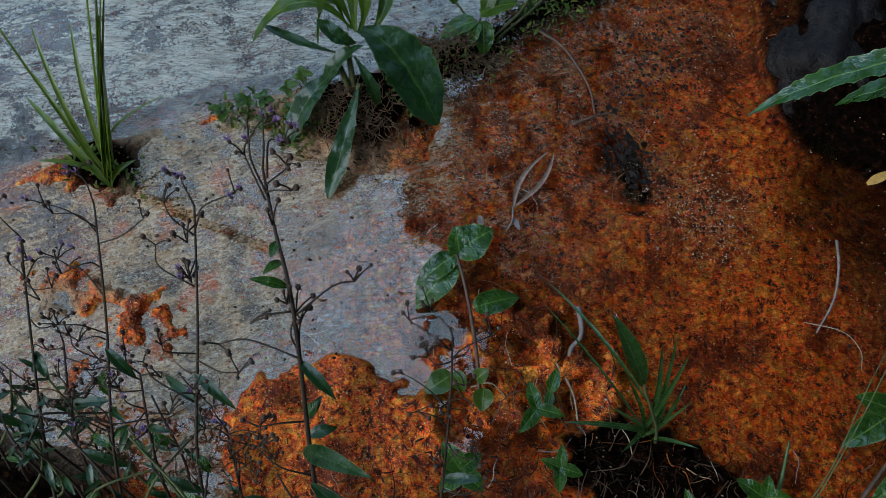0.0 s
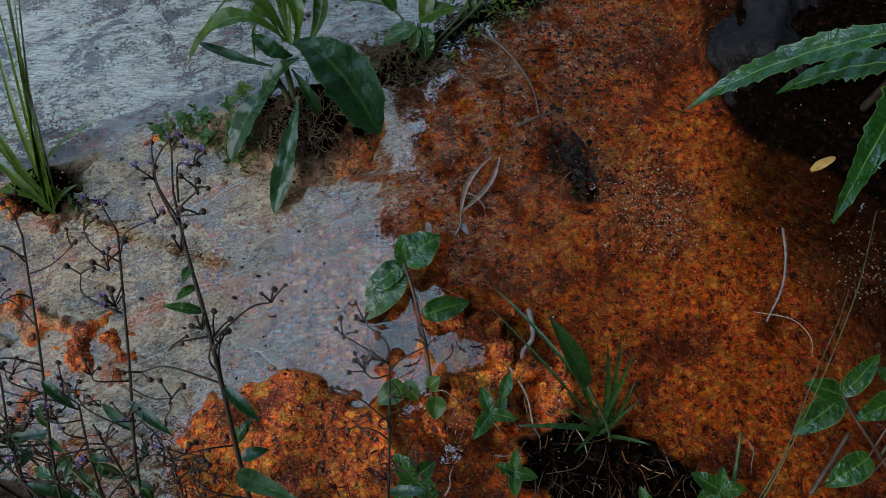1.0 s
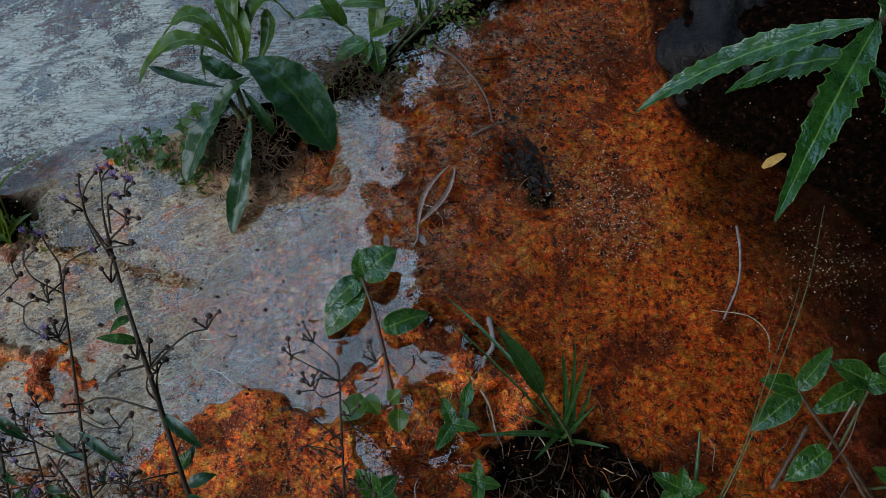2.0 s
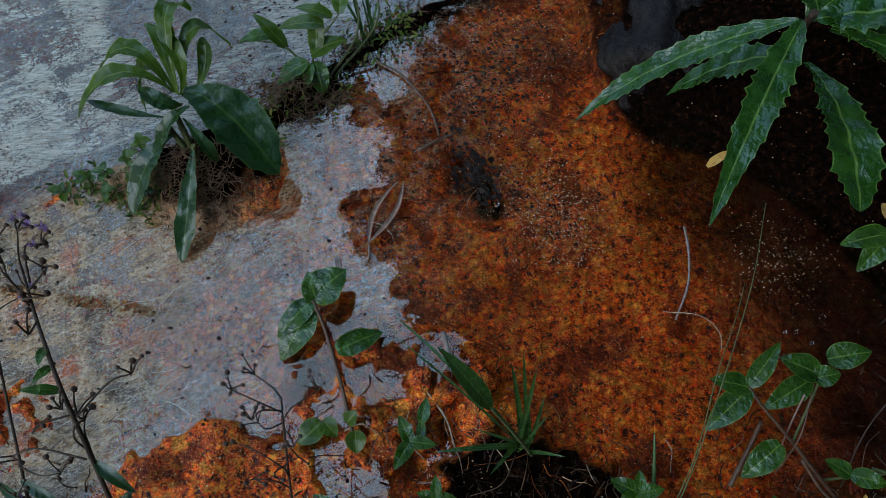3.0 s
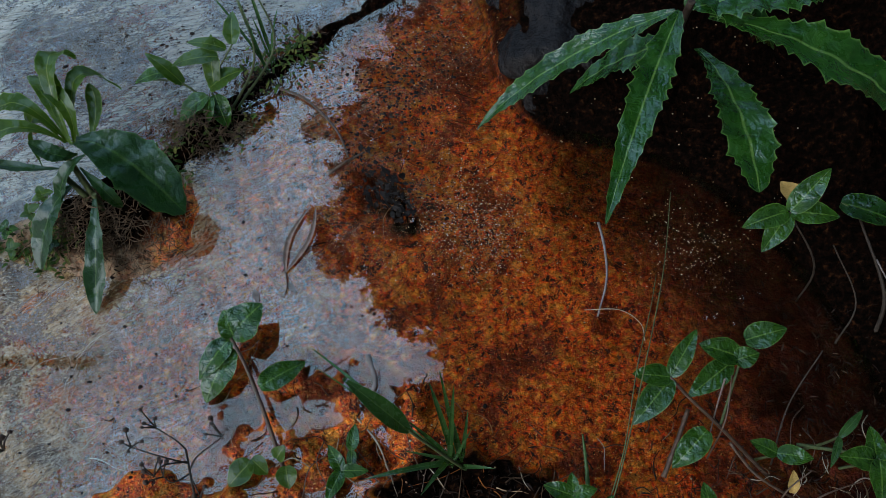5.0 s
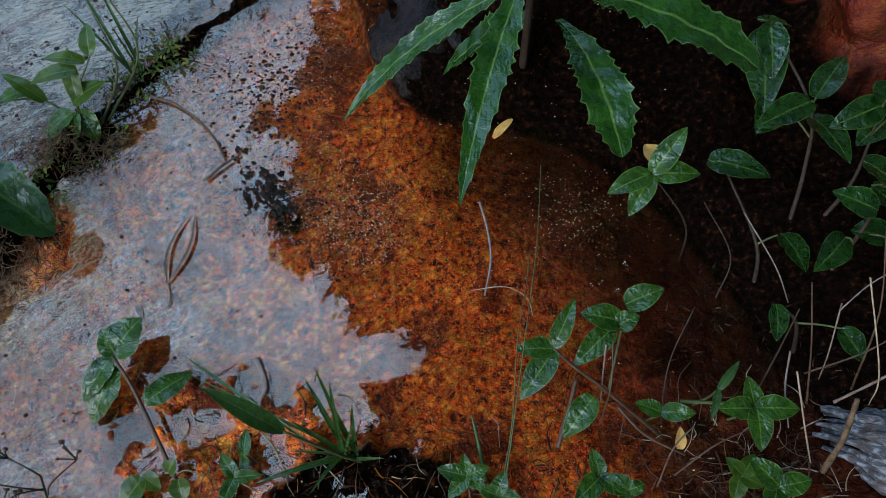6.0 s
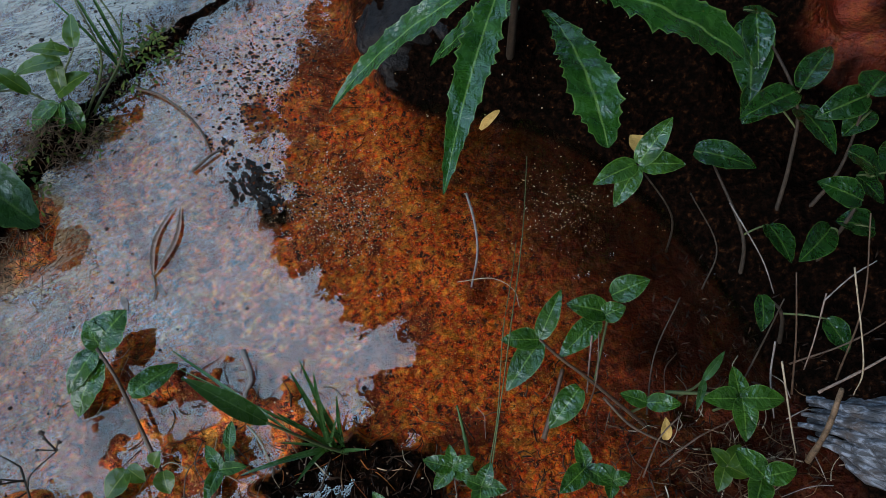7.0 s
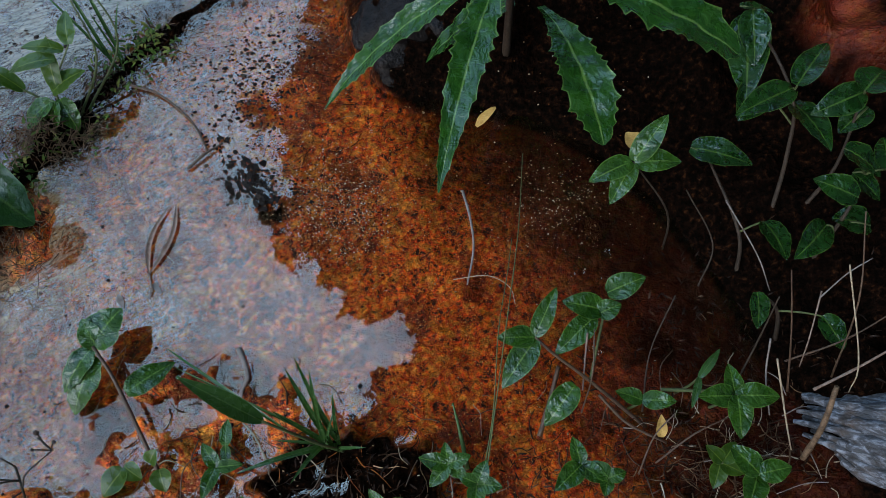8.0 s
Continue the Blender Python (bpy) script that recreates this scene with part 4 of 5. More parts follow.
H_LEAVES = [
    ((0.556, 0.039, 0.135), (0.593, 0.078, 0.16), 0.026, 0.12),
    ((0.557, 0.038, 0.135), (0.604, 0.032, 0.14), 0.028, 0.12),
    ((0.554, 0.039, 0.135), (0.506, 0.021, 0.13), 0.026, 0.12),
    ((0.554, 0.037, 0.135), (0.527, -0.002, 0.12), 0.025, 0.12),
]
sprig = thing("four_leaved_sprig", (0.62, -0.01, ground_z(0.62, -0.01)), "slender sprig ending in four pointed green leaves", "plant", "creeping herbs")
for base, tip, w, arch in H_LEAVES:
    leaf_part(sprig, base, tip, w, arch, SMALL, rng=rng, fold=0.2)
leaf_part(sprig, (0.571, 0.050, 0.13), (0.558, 0.082, 0.12), 0.026, 0.1, CHIP, rng=rng, label="withered yellow leaf")
stem_part(sprig, [(0.62, -0.01, ground_z(0.62, -0.01) - 0.005), (0.60, 0.0, 0.08), (0.556, 0.038, 0.134)], 0.0013, 0.0010, DARK_STEM)

# shrub on the clay bank
I_LEAVES = [
    ((0.703, 0.193, 0.17), (0.696, 0.131, 0.175), 0.034),
    ((0.708, 0.201, 0.15), (0.688, 0.1, 0.155), 0.047),
    ((0.728, 0.096, 0.17), (0.781, 0.153, 0.175), 0.031),
    ((0.729, 0.099, 0.16), (0.658, 0.067, 0.165), 0.034),
    ((0.803, 0.089, 0.16), (0.745, 0.071, 0.165), 0.034),
    ((0.796, 0.084, 0.17), (0.832, 0.115, 0.175), 0.039),
    ((0.736, 0.093, 0.14), (0.755, 0.026, 0.145), 0.035),
    ((0.815, 0.081, 0.14), (0.781, 0.057, 0.145), 0.032),
    ((0.771, 0.03, 0.15), (0.807, 0.0, 0.155), 0.034),
    ((0.77, -0.026, 0.15), (0.726, -0.005, 0.155), 0.032),
    ((0.778, 0.006, 0.14), (0.806, -0.023, 0.145), 0.029),
    ((0.8, -0.043, 0.11), (0.764, -0.03, 0.115), 0.043),
    ((0.708, 0.121, 0.13), (0.677, 0.08, 0.135), 0.041),
    ((0.76, -0.035, 0.1), (0.711, -0.074, 0.105), 0.033),
    ((0.709, -0.015, 0.07), (0.721, -0.064, 0.075), 0.033),
    ((0.641, 0.078, 0.08), (0.702, 0.046, 0.085), 0.038),
    ((0.679, -0.098, 0.08), (0.676, -0.135, 0.085), 0.024),
    ((0.741, -0.129, 0.08), (0.759, -0.165, 0.085), 0.027),
    ((0.69, 0.199, 0.17), (0.731, 0.194, 0.175), 0.015),
    ((0.814, 0.007, 0.14), (0.821, 0.044, 0.145), 0.032),
]
shrub = thing("bank_shrub", (0.75, 0.0, ground_z(0.75, 0.0)), "leafy shrub on the clay bank, its shiny oval leaves coloured dark for shade", "shrub")
SHRUB_STEMS = [
    [(0.73, 0.0, ground_z(0.73, 0.0) - 0.01), (0.737, 0.05, 0.10), (0.732, 0.098, 0.150), (0.706, 0.195, 0.163)],
    [(0.76, 0.0, ground_z(0.76, 0.0) - 0.01), (0.784, 0.03, 0.105), (0.803, 0.087, 0.155)],
    [(0.76, -0.06, ground_z(0.76, -0.06) - 0.01), (0.774, -0.03, 0.115), (0.792, 0.004, 0.138)],
    [(0.69, -0.06, ground_z(0.69, -0.06) - 0.01), (0.685, -0.02, 0.055), (0.66, 0.06, 0.078)],
    [(0.72, -0.14, ground_z(0.72, -0.14) - 0.01), (0.705, -0.115, 0.06), (0.682, -0.098, 0.078)],
]
for pts in SHRUB_STEMS:
    stem_part(shrub, pts, 0.0028, 0.0014, DARK_STEM)
nodes = [p for pts in SHRUB_STEMS for p in curve_points(pts, 6)]
for base, tip, w in I_LEAVES:
    near = min(nodes, key=lambda p: (p - Vector(base)).length + max(0.0, p.z - base[2]) * 2)
    if (near - Vector(base)).length > 0.006:
        stem_part(shrub, [near, near.lerp(Vector(base), 0.5) + Vector((0, 0, 0.004)), base], 0.0013, 0.0010, STEM, name="petiole", n=4, sides=5)
    droop = Vector((tip[0], tip[1], tip[2] + rng.uniform(-0.02, 0.008)))
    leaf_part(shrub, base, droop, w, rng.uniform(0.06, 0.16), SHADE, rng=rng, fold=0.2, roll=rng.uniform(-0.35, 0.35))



# grass
def grass_tuft(base, blades, label, mat=BLADE, group="grass tufts"):
    tuft = thing("grass_tuft", base, label, "grass", group)
    for tip, w, arch, *middle in blades:
        b = (base[0] + rng.uniform(-0.008, 0.008), base[1] + rng.uniform(-0.008, 0.008), base[2] - 0.004)
        leaf_part(tuft, b, tip, w, arch, mat, name="blade", shape=strap, rng=rng, fold=0.35, rows=16, cols=4, ripple=0.03, middle=middle[0] if middle else None)
    return tuft


gz = ground_z(-0.487, -0.122)
grass_tuft((-0.487, -0.122, gz), [((-0.385, -0.045, 0.34), 0.016, 0.0), ((-0.38, -0.04, 0.35), 0.014, 0.01), ((-0.388, -0.05, 0.35), 0.015, -0.01), ((-0.375, -0.047, 0.34), 0.013, 0.015), ((-0.393, -0.04, 0.33), 0.013, 0.0), ((-0.37, -0.03, 0.36), 0.010, 0.02), ((-0.57, -0.02, 0.15), 0.007, 0.3), ((-0.60, -0.07, 0.06), 0.010, 0.3), ((-0.585, -0.05, 0.09), 0.008, 0.35), ((-0.452, -0.095, 0.03), 0.010, 0.45), ((-0.40, -0.04, 0.12), 0.005, 0.45), ((-0.52, -0.01, 0.16), 0.008, 0.15), ((-0.55, -0.14, 0.05), 0.008, 0.4), ((-0.62, -0.01, 0.25), 0.003, 0.2)], "tall yellow-green grass tuft at the pool's edge", REED)
gz = ground_z(0.215, -0.215)
grass_tuft((0.215, -0.215, gz), [((0.20, -0.16, 0.10), 0.007, 0.12), ((0.185, -0.15, 0.12), 0.007, 0.15), ((0.165, -0.185, 0.09), 0.006, 0.2), ((0.225, -0.17, 0.08), 0.005, 0.2), ((0.12, -0.24, 0.05), 0.007, 0.35), ((0.255, -0.225, 0.06), 0.005, 0.4), ((0.18, -0.255, 0.07), 0.006, 0.3), ((0.06, -0.13, 0.08), 0.003, 0.15), ((0.195, -0.14, 0.13), 0.005, 0.08), ((0.21, -0.155, 0.13), 0.006, 0.1), ((0.23, -0.19, 0.10), 0.004, 0.2), ((0.16, -0.21, 0.05), 0.004, 0.3)], "wet green grass tuft on the dark near bank")
drooping = thing("drooping_grass", (0.226, -0.222, ground_z(0.226, -0.222)), "wet grass shoot bent over the water with one broad blade", "grass", "grass tufts")
stem_part(drooping, [(0.226, -0.222, ground_z(0.226, -0.222) - 0.004), (0.207, -0.218, 0.07), (0.170, -0.203, 0.15)], 0.0020, 0.0014, STEM)
leaf_part(drooping, (0.171, -0.2035, 0.148), (0.117, -0.172, 0.225), 0.019, 0.08, BLADE, name="blade", shape=lance, rng=rng, fold=0.3, rows=18, cols=4, ripple=0.03)
leaf_part(drooping, (0.190, -0.212, 0.11), (0.060, -0.115, 0.10), 0.004, 0.25, BLADE, name="blade", shape=strap, rng=rng, fold=0.3, rows=18, cols=4, ripple=0.02)
grass_tuft((-0.055, 0.29, ground_z(-0.055, 0.29)), [((-0.10, 0.37, 0.10), 0.005, 0.1), ((-0.085, 0.39, 0.12), 0.005, 0.1), ((-0.13, 0.36, 0.08), 0.004, 0.2), ((-0.04, 0.35, 0.06), 0.004, 0.2), ((-0.07, 0.33, 0.07), 0.003, 0.1)], "thin green grass on the mud ridge")


# little ironweed: wiry dark stems with buds and purple tufts
def bud(bm, p, r):
    m = Matrix.Translation(p) @ Matrix.Diagonal((0.75, 0.75, 1.25, 1))
    bmesh.ops.create_icosphere(bm, subdivisions=1, radius=r, matrix=m)
    for f in bm.faces:
        f.smooth = True


def ironweed(line, twigs, leaves, label):
    root = line[0]
    plant = thing("wiry_flower", root, label, "flower", "wiry flowers on the near bank")
    stem_part(plant, line, 0.0021 if line[2][2] > 0.3 else 0.0016, 0.0009, DARK_STEM, n=8)
    top = [Vector(p) for p in line]
    extra = []
    for k in range(10):
        seg = rng.randint(1, len(top) - 2)
        s0 = top[seg].lerp(top[seg + 1], rng.random())
        a, r = rng.uniform(0, 6.28), rng.uniform(0.018, 0.045)
        extra.append((s0, s0 + Vector((r * math.cos(a), r * 0.6 * math.sin(a), rng.uniform(0.0, 0.03))), rng.random() < 0.08))
    twigs = [*twigs, *extra]
    for start, end, flower in twigs:
        s, e = Vector(start), Vector(end)
        mid = s.lerp(e, 0.55) + Vector((rng.uniform(-0.008, 0.008), rng.uniform(-0.008, 0.008), 0.006))
        stem_part(plant, [s, mid, e], 0.0008, 0.0005, DARK_STEM, name="twig", n=4, sides=5)
        for _ in range(rng.randint(2, 4)):
            t = e + Vector((rng.uniform(-0.012, 0.012), rng.uniform(-0.006, 0.014), rng.uniform(0.0, 0.014)))
            stem_part(plant, [e, e.lerp(t, 0.5) + Vector((0, 0, 0.002)), t], 0.0007, 0.0005, DARK_STEM, name="stalk", n=3, sides=5)
            bm = bmesh.new()
            bud(bm, t, rng.uniform(0.0018, 0.0034))
            head = part("flower_head", bm, BUD, plant)
            if flower and rng.random() < 0.7:
                bm = bmesh.new()
                for k in range(12):
                    a = rng.uniform(0, 6.3)
                    q = t + Vector((0, 0, 0.002))
                    tube(bm, [q, q + Vector((math.cos(a) * 0.0025, math.sin(a) * 0.0025, 0.0045))], 0.0005, 0.0003, 4)
                part("floret_tuft", bm, PURPLE, head, "purple florets")
    for base, tip, w in leaves:
        leaf_part(plant, base, tip, w * 0.7, 0.2, BROAD, rng=rng, shape=lance)
    for k in range(7):
        seg = rng.randint(0, len(top) - 3)
        s0 = top[seg].lerp(top[seg + 1], rng.random())
        a, r = rng.uniform(0, 6.28), rng.uniform(0.012, 0.028)
        leaf_part(plant, s0, s0 + Vector((r * math.cos(a), r * 0.7 * math.sin(a), rng.uniform(-0.016, 0.012))), rng.uniform(0.005, 0.010), rng.uniform(0.15, 0.4), SMALL if rng.random() < 0.5 else BROAD, rng=rng, shape=lance)


ironweed([(-0.045, -0.45, 0.06), (-0.066, -0.385, 0.235), (-0.098, -0.288, 0.366), (-0.128, -0.240, 0.385), (-0.150, -0.205, 0.390)],
         [((-0.098, -0.288, 0.366), (-0.068, -0.255, 0.372), False), ((-0.1, -0.285, 0.366), (-0.125, -0.30, 0.36), False), ((-0.14, -0.225, 0.387), (-0.165, -0.20, 0.392), True), ((-0.145, -0.21, 0.388), (-0.142, -0.185, 0.395), True), ((-0.09, -0.31, 0.35), (-0.15, -0.315, 0.33), False), ((-0.15, -0.205, 0.39), (-0.158, -0.18, 0.40), True)],
         [((-0.078, -0.36, 0.28), (-0.02, -0.365, 0.33), 0.02), ((-0.09, -0.31, 0.34), (-0.06, -0.325, 0.33), 0.012), ((-0.07, -0.38, 0.25), (-0.01, -0.40, 0.22), 0.018)],
         "wiry flowering weed with brown buds and purple florets")
ironweed([(-0.17, -0.46, 0.06), (-0.185, -0.39, 0.17), (-0.20, -0.30, 0.25), (-0.228, -0.214, 0.295)],
         [((-0.228, -0.214, 0.295), (-0.245, -0.195, 0.30), True), ((-0.225, -0.22, 0.29), (-0.20, -0.195, 0.30), True), ((-0.21, -0.27, 0.27), (-0.25, -0.25, 0.28), False), ((-0.195, -0.32, 0.24), (-0.155, -0.32, 0.25), False), ((-0.19, -0.35, 0.22), (-0.235, -0.335, 0.24), False)],
         [((-0.19, -0.35, 0.21), (-0.235, -0.335, 0.19), 0.012), ((-0.195, -0.33, 0.23), (-0.155, -0.345, 0.22), 0.012)],
         "dark slender weed stem with purple-tipped buds")
ironweed([(-0.26, -0.47, 0.06), (-0.275, -0.40, 0.14), (-0.30, -0.31, 0.20), (-0.345, -0.22, 0.23)],
         [((-0.345, -0.22, 0.23), (-0.37, -0.20, 0.24), True), ((-0.33, -0.25, 0.22), (-0.295, -0.22, 0.235), False), ((-0.29, -0.34, 0.18), (-0.33, -0.33, 0.19), False), ((-0.31, -0.29, 0.205), (-0.35, -0.275, 0.21), False)],
         [((-0.285, -0.37, 0.16), (-0.325, -0.385, 0.15), 0.014), ((-0.295, -0.33, 0.19), (-0.265, -0.345, 0.17), 0.014)],
         "thin wiry weed with small brown buds")
ironweed([(-0.33, -0.48, 0.06), (-0.345, -0.42, 0.12), (-0.375, -0.34, 0.17), (-0.42, -0.26, 0.19)],
         [((-0.42, -0.26, 0.19), (-0.45, -0.245, 0.20), False), ((-0.40, -0.30, 0.18), (-0.37, -0.27, 0.2), True), ((-0.36, -0.38, 0.15), (-0.41, -0.365, 0.16), False)],
         [((-0.35, -0.41, 0.13), (-0.385, -0.40, 0.12), 0.016), ((-0.37, -0.35, 0.16), (-0.35, -0.37, 0.15), 0.014)],
         "thin wiry weed with small brown buds")
ironweed([(0.04, -0.44, 0.05), (0.025, -0.36, 0.15), (0.01, -0.29, 0.21), (-0.005, -0.235, 0.23)],
         [((-0.005, -0.235, 0.23), (-0.03, -0.22, 0.235), False), ((0.0, -0.25, 0.225), (0.025, -0.225, 0.235), False), ((0.01, -0.29, 0.21), (-0.035, -0.275, 0.22), False)],
         [((0.02, -0.34, 0.16), (0.055, -0.33, 0.17), 0.014)],
         "short wiry weed with pale seed heads")
for x, y, h, reach in ((-0.40, -0.46, 0.14, 0.15), (-0.30, -0.455, 0.11, 0.12), (-0.215, -0.45, 0.12, 0.11), (-0.13, -0.45, 0.09, 0.09)):
    line = [(x, y, 0.05), (x - 0.015, y + reach * 0.3, 0.05 + h * 0.5), (x - 0.03, y + reach * 0.65, 0.05 + h * 0.85), (x - 0.05, y + reach, 0.05 + h)]
    ironweed(line, [(line[3], (x - 0.07, y + reach + 0.015, 0.055 + h), False), (line[2], (x - 0.005, y + reach * 0.7, 0.06 + h), False)], [(line[1], (x + 0.03, y + reach * 0.3, 0.03 + h * 0.5), 0.014)], "low wiry weed with narrow dark leaves")


# ---- loose things on the water and mud ----
def twig_thing(name, pts, r0, r1, mat, label, category="twig", n=6):
    bm = bmesh.new()
    tube(bm, curve_points(pts, n), r0, r1, 7, 0.25, rng)
    return solid(name, bm, mat, pts[0], label, category)


# split seed pod floating flat
pod = thing("seed_pod", (0.0, 0.0, 0.002), "split pale seed pod floating on the water", "seed pod")
for bow in (-0.011, 0.011):
    bm = bmesh.new()
    leaf(bm, (0.0, 0.0, 0.002), (0.025 + bow * 0.25, 0.09, 0.003), 0.0065, 0.0, shape=strap, fold=0.8, rng=rng, cols=4)
    for v in bm.verts:
        u = max(0, min(1, v.co.y / 0.09))
        v.co.x += bow * math.sin(math.pi * u) * 1.0
        v.co.z = max(v.co.z, 0.0015)
    part("valve", bm, POD, pod)
stem_part(pod, [(0.0, 0.0, 0.003), (0.004, -0.018, 0.004), (0.001, -0.03, 0.003)], 0.0013, 0.0009, POD, name="stalk")

twig_thing("forked_twig", [(-0.04, 0.263, 0.004), (-0.005, 0.248, 0.005), (0.03, 0.217, 0.004), (0.05, 0.19, 0.005), (0.063, 0.16, 0.004)], 0.0019, 0.0014, TWIG, "thin brown twig floating on the water")
twig_thing("short_twig", [(0.040, 0.135, 0.004), (0.06, 0.152, 0.006), (0.083, 0.168, 0.004)], 0.0022, 0.0014, TWIG, "short dark twig lying across the water")
twig_thing("white_stalk", [(0.380, 0.076, 0.010), (0.386, 0.04, 0.012), (0.387, 0.0, 0.008), (0.376, -0.042, 0.002)], 0.0018, 0.0012, PALE, "bleached stalk standing out of the mud", "stalk")
twig_thing("seed_stalk", [(0.376, -0.262, 0.02), (0.385, -0.22, 0.05), (0.405, -0.13, 0.08), (0.43, -0.02, 0.095), (0.447, 0.08, 0.09)], 0.0009, 0.0005, STEM, "long thin yellow grass stalk leaning over the mud", "grass stalk")
twig_thing("seed_stalk", [(0.372, -0.264, 0.02), (0.388, -0.20, 0.055), (0.40, -0.12, 0.08), (0.415, -0.06, 0.09), (0.424, -0.02, 0.09)], 0.0008, 0.0004, STEM, "thin yellow-green grass stalk leaning over the mud", "grass stalk")
twig_thing("bent_straw", [(0.36, -0.035, 0.004), (0.40, -0.036, 0.012), (0.425, -0.05, 0.006), (0.43, -0.07, 0.002)], 0.0006, 0.0004, STRAW, "thin curled straw on the mud")
twig_thing("green_shoot", [(0.358, -0.25, 0.008), (0.352, -0.21, 0.03), (0.347, -0.185, 0.045)], 0.003, 0.001, BLADE, "short green shoot in the mud", "shoot")
twig_thing("leaning_stick", [(0.440, -0.222, 0.004), (0.455, -0.185, 0.012), (0.468, -0.15, 0.02)], 0.003, 0.0024, TWIG, "short pale broken stick in the mud", "stick")
bm = bmesh.new()
leaf(bm, (0.405, 0.162, 0.012), (0.432, 0.186, 0.016), 0.012, 0.15, shape=strap, fold=0.5, rng=rng)
solid("wood_chip", bm, CHIP, (0.405, 0.162, 0.012), "curled yellow wood chip on the dark mud", "wood chip")
bm = bmesh.new()
leaf(bm, (0.565, -0.235, 0.03), (0.568, -0.212, 0.035), 0.012, 0.15, shape=ovate, fold=0.3, rng=rng)
solid("fallen_petal", bm, CHIP, (0.565, -0.235, 0.03), "small tan dry scale among the litter", "leaf")

# weathered log end, frayed into splinters
log = thing("weathered_log", (0.76, -0.245, 0.0), "grey weathered split log lying in the litter", "log")
for k in range(17):
    v, tip = -1 + k / 8, rng.uniform(0.0, 0.035)
    lift = 0.034 * (1 - v * v)
    bm = bmesh.new()
    tube(bm, curve_points([(0.712 + tip + 0.02 * v * v, -0.225 - 0.028 * v, 0.014 + rng.uniform(0, 0.010)), (0.765, -0.248 - 0.040 * v, max(0.010, ground_z(0.765, -0.248) - 0.002) + lift * 0.7 + rng.uniform(-0.004, 0.004)), (0.855, -0.285 - 0.052 * v, ground_z(0.855, -0.285) + 0.004 + lift), (0.98, -0.335 - 0.058 * v, ground_z(0.98, -0.335) + 0.008 + lift)], 8), 0.0025, 0.016, 7, 0.5, rng)
    part("splinter", bm, WOOD, log)

# wet dark rock at the foot of the bank
bm = bmesh.new()
bmesh.ops.create_icosphere(bm, subdivisions=5, radius=1.0)
for v in bm.verts:
    p = v.co.copy()
    d = 1 + 0.30 * noise.noise(p * 1.3) + 0.18 * noise.noise(p * 3.1) + 0.11 * noise.noise(p * 8) + 0.08 * noise.noise(p * 17)
    v.co = Vector((0.365 + p.x * d * 0.105, 0.385 + p.y * d * 0.16, -0.005 + p.z * d * 0.06))
for f in bm.faces:
    f.smooth = True
solid("wet_rock", bm, WETROCK, (0.335, 0.37, 0.0), "wet black rock with blue sky glints at the bank's foot", "rock")


# ---- small plants ----
def seedling(x, y, z, size, count, mat, label, spin=0.0, wide=0.5, category="seedling", lift=0.25):
    """A short stem with leaves in pairs."""
    g = ground_z(x, y)
    plant = thing("seedling", (x, y, g), label, category, "seedlings")
    top = (x + rng.uniform(-0.006, 0.006), y + rng.uniform(-0.004, 0.008), z)
    stem_part(plant, [(x, y, g - 0.004), (x * 0.5 + top[0] * 0.5 + 0.003, y * 0.5 + top[1] * 0.5, (g + z) * 0.5), top], 0.0017, 0.0012, STEM)
    for k in range(count):
        a = spin + k * 2 * math.pi / count + rng.uniform(-0.25, 0.25)
        r = size * rng.uniform(0.8, 1.15)
        base = (top[0], top[1], z - 0.006 * (k // 2))
        leaf_part(plant, base, (base[0] + r * math.cos(a), base[1] + r * math.sin(a), base[2] + r * rng.uniform(lift - 0.4, lift)), r * wide, 0.12, mat, rng=rng, fold=0.2)
    return plant


for x, y, z, size, count, mat, spin, wide in (
        (0.474, -0.262, 0.05, 0.034, 3, SMALL, 1.6, 0.6), (0.505, -0.272, 0.045, 0.022, 3, SMALL, 0.3, 0.8), (0.342, -0.248, 0.035, 0.028, 5, SMALL, 0.4, 0.6),
        (0.365, -0.272, 0.03, 0.026, 4, SMALL, 1.2, 0.7), (0.545, -0.198, 0.05, 0.032, 2, SMALL, 2.9, 0.6), (0.632, -0.205, 0.075, 0.042, 4, SMALL, 4.6, 0.6),
        (0.618, -0.272, 0.05, 0.028, 4, YOUNG, 0.9, 0.7), (0.655, -0.285, 0.05, 0.036, 3, SMALL, 0.2, 0.7), (0.60, -0.185, 0.07, 0.035, 2, BLADE, 1.0, 0.25),
        (0.09, -0.235, 0.025, 0.030, 3, SMALL, 4.3, 0.5), (0.105, -0.215, 0.022, 0.026, 2, SMALL, 4.7, 0.5), (0.265, -0.285, 0.04, 0.022, 4, SMALL, 0.6, 0.55),
        (0.13, -0.29, 0.04, 0.022, 4, SMALL, 0.1, 0.55), (0.03, -0.315, 0.05, 0.03, 4, SMALL, 1.1, 0.7), (0.30, -0.305, 0.05, 0.022, 4, SMALL, 0.1, 0.55)):
    seedling(x, y, z, size, count, mat, "small green seedling with oval leaves in wet litter", spin, wide)
for x, y in ((-0.345, 0.035), (-0.365, 0.02), (-0.318, 0.055), (-0.39, 0.0), (-0.30, 0.03), (-0.335, 0.015), (-0.285, 0.015), (-0.305, 0.075)):
    seedling(x, y, ground_z(x, y) + rng.uniform(0.012, 0.025), rng.uniform(0.011, 0.018), 4, YOUNG if rng.random() < 0.6 else SMALL, "tiny round-leaved sprout at the water's edge", rng.uniform(0, 3), 0.75, "sprout")

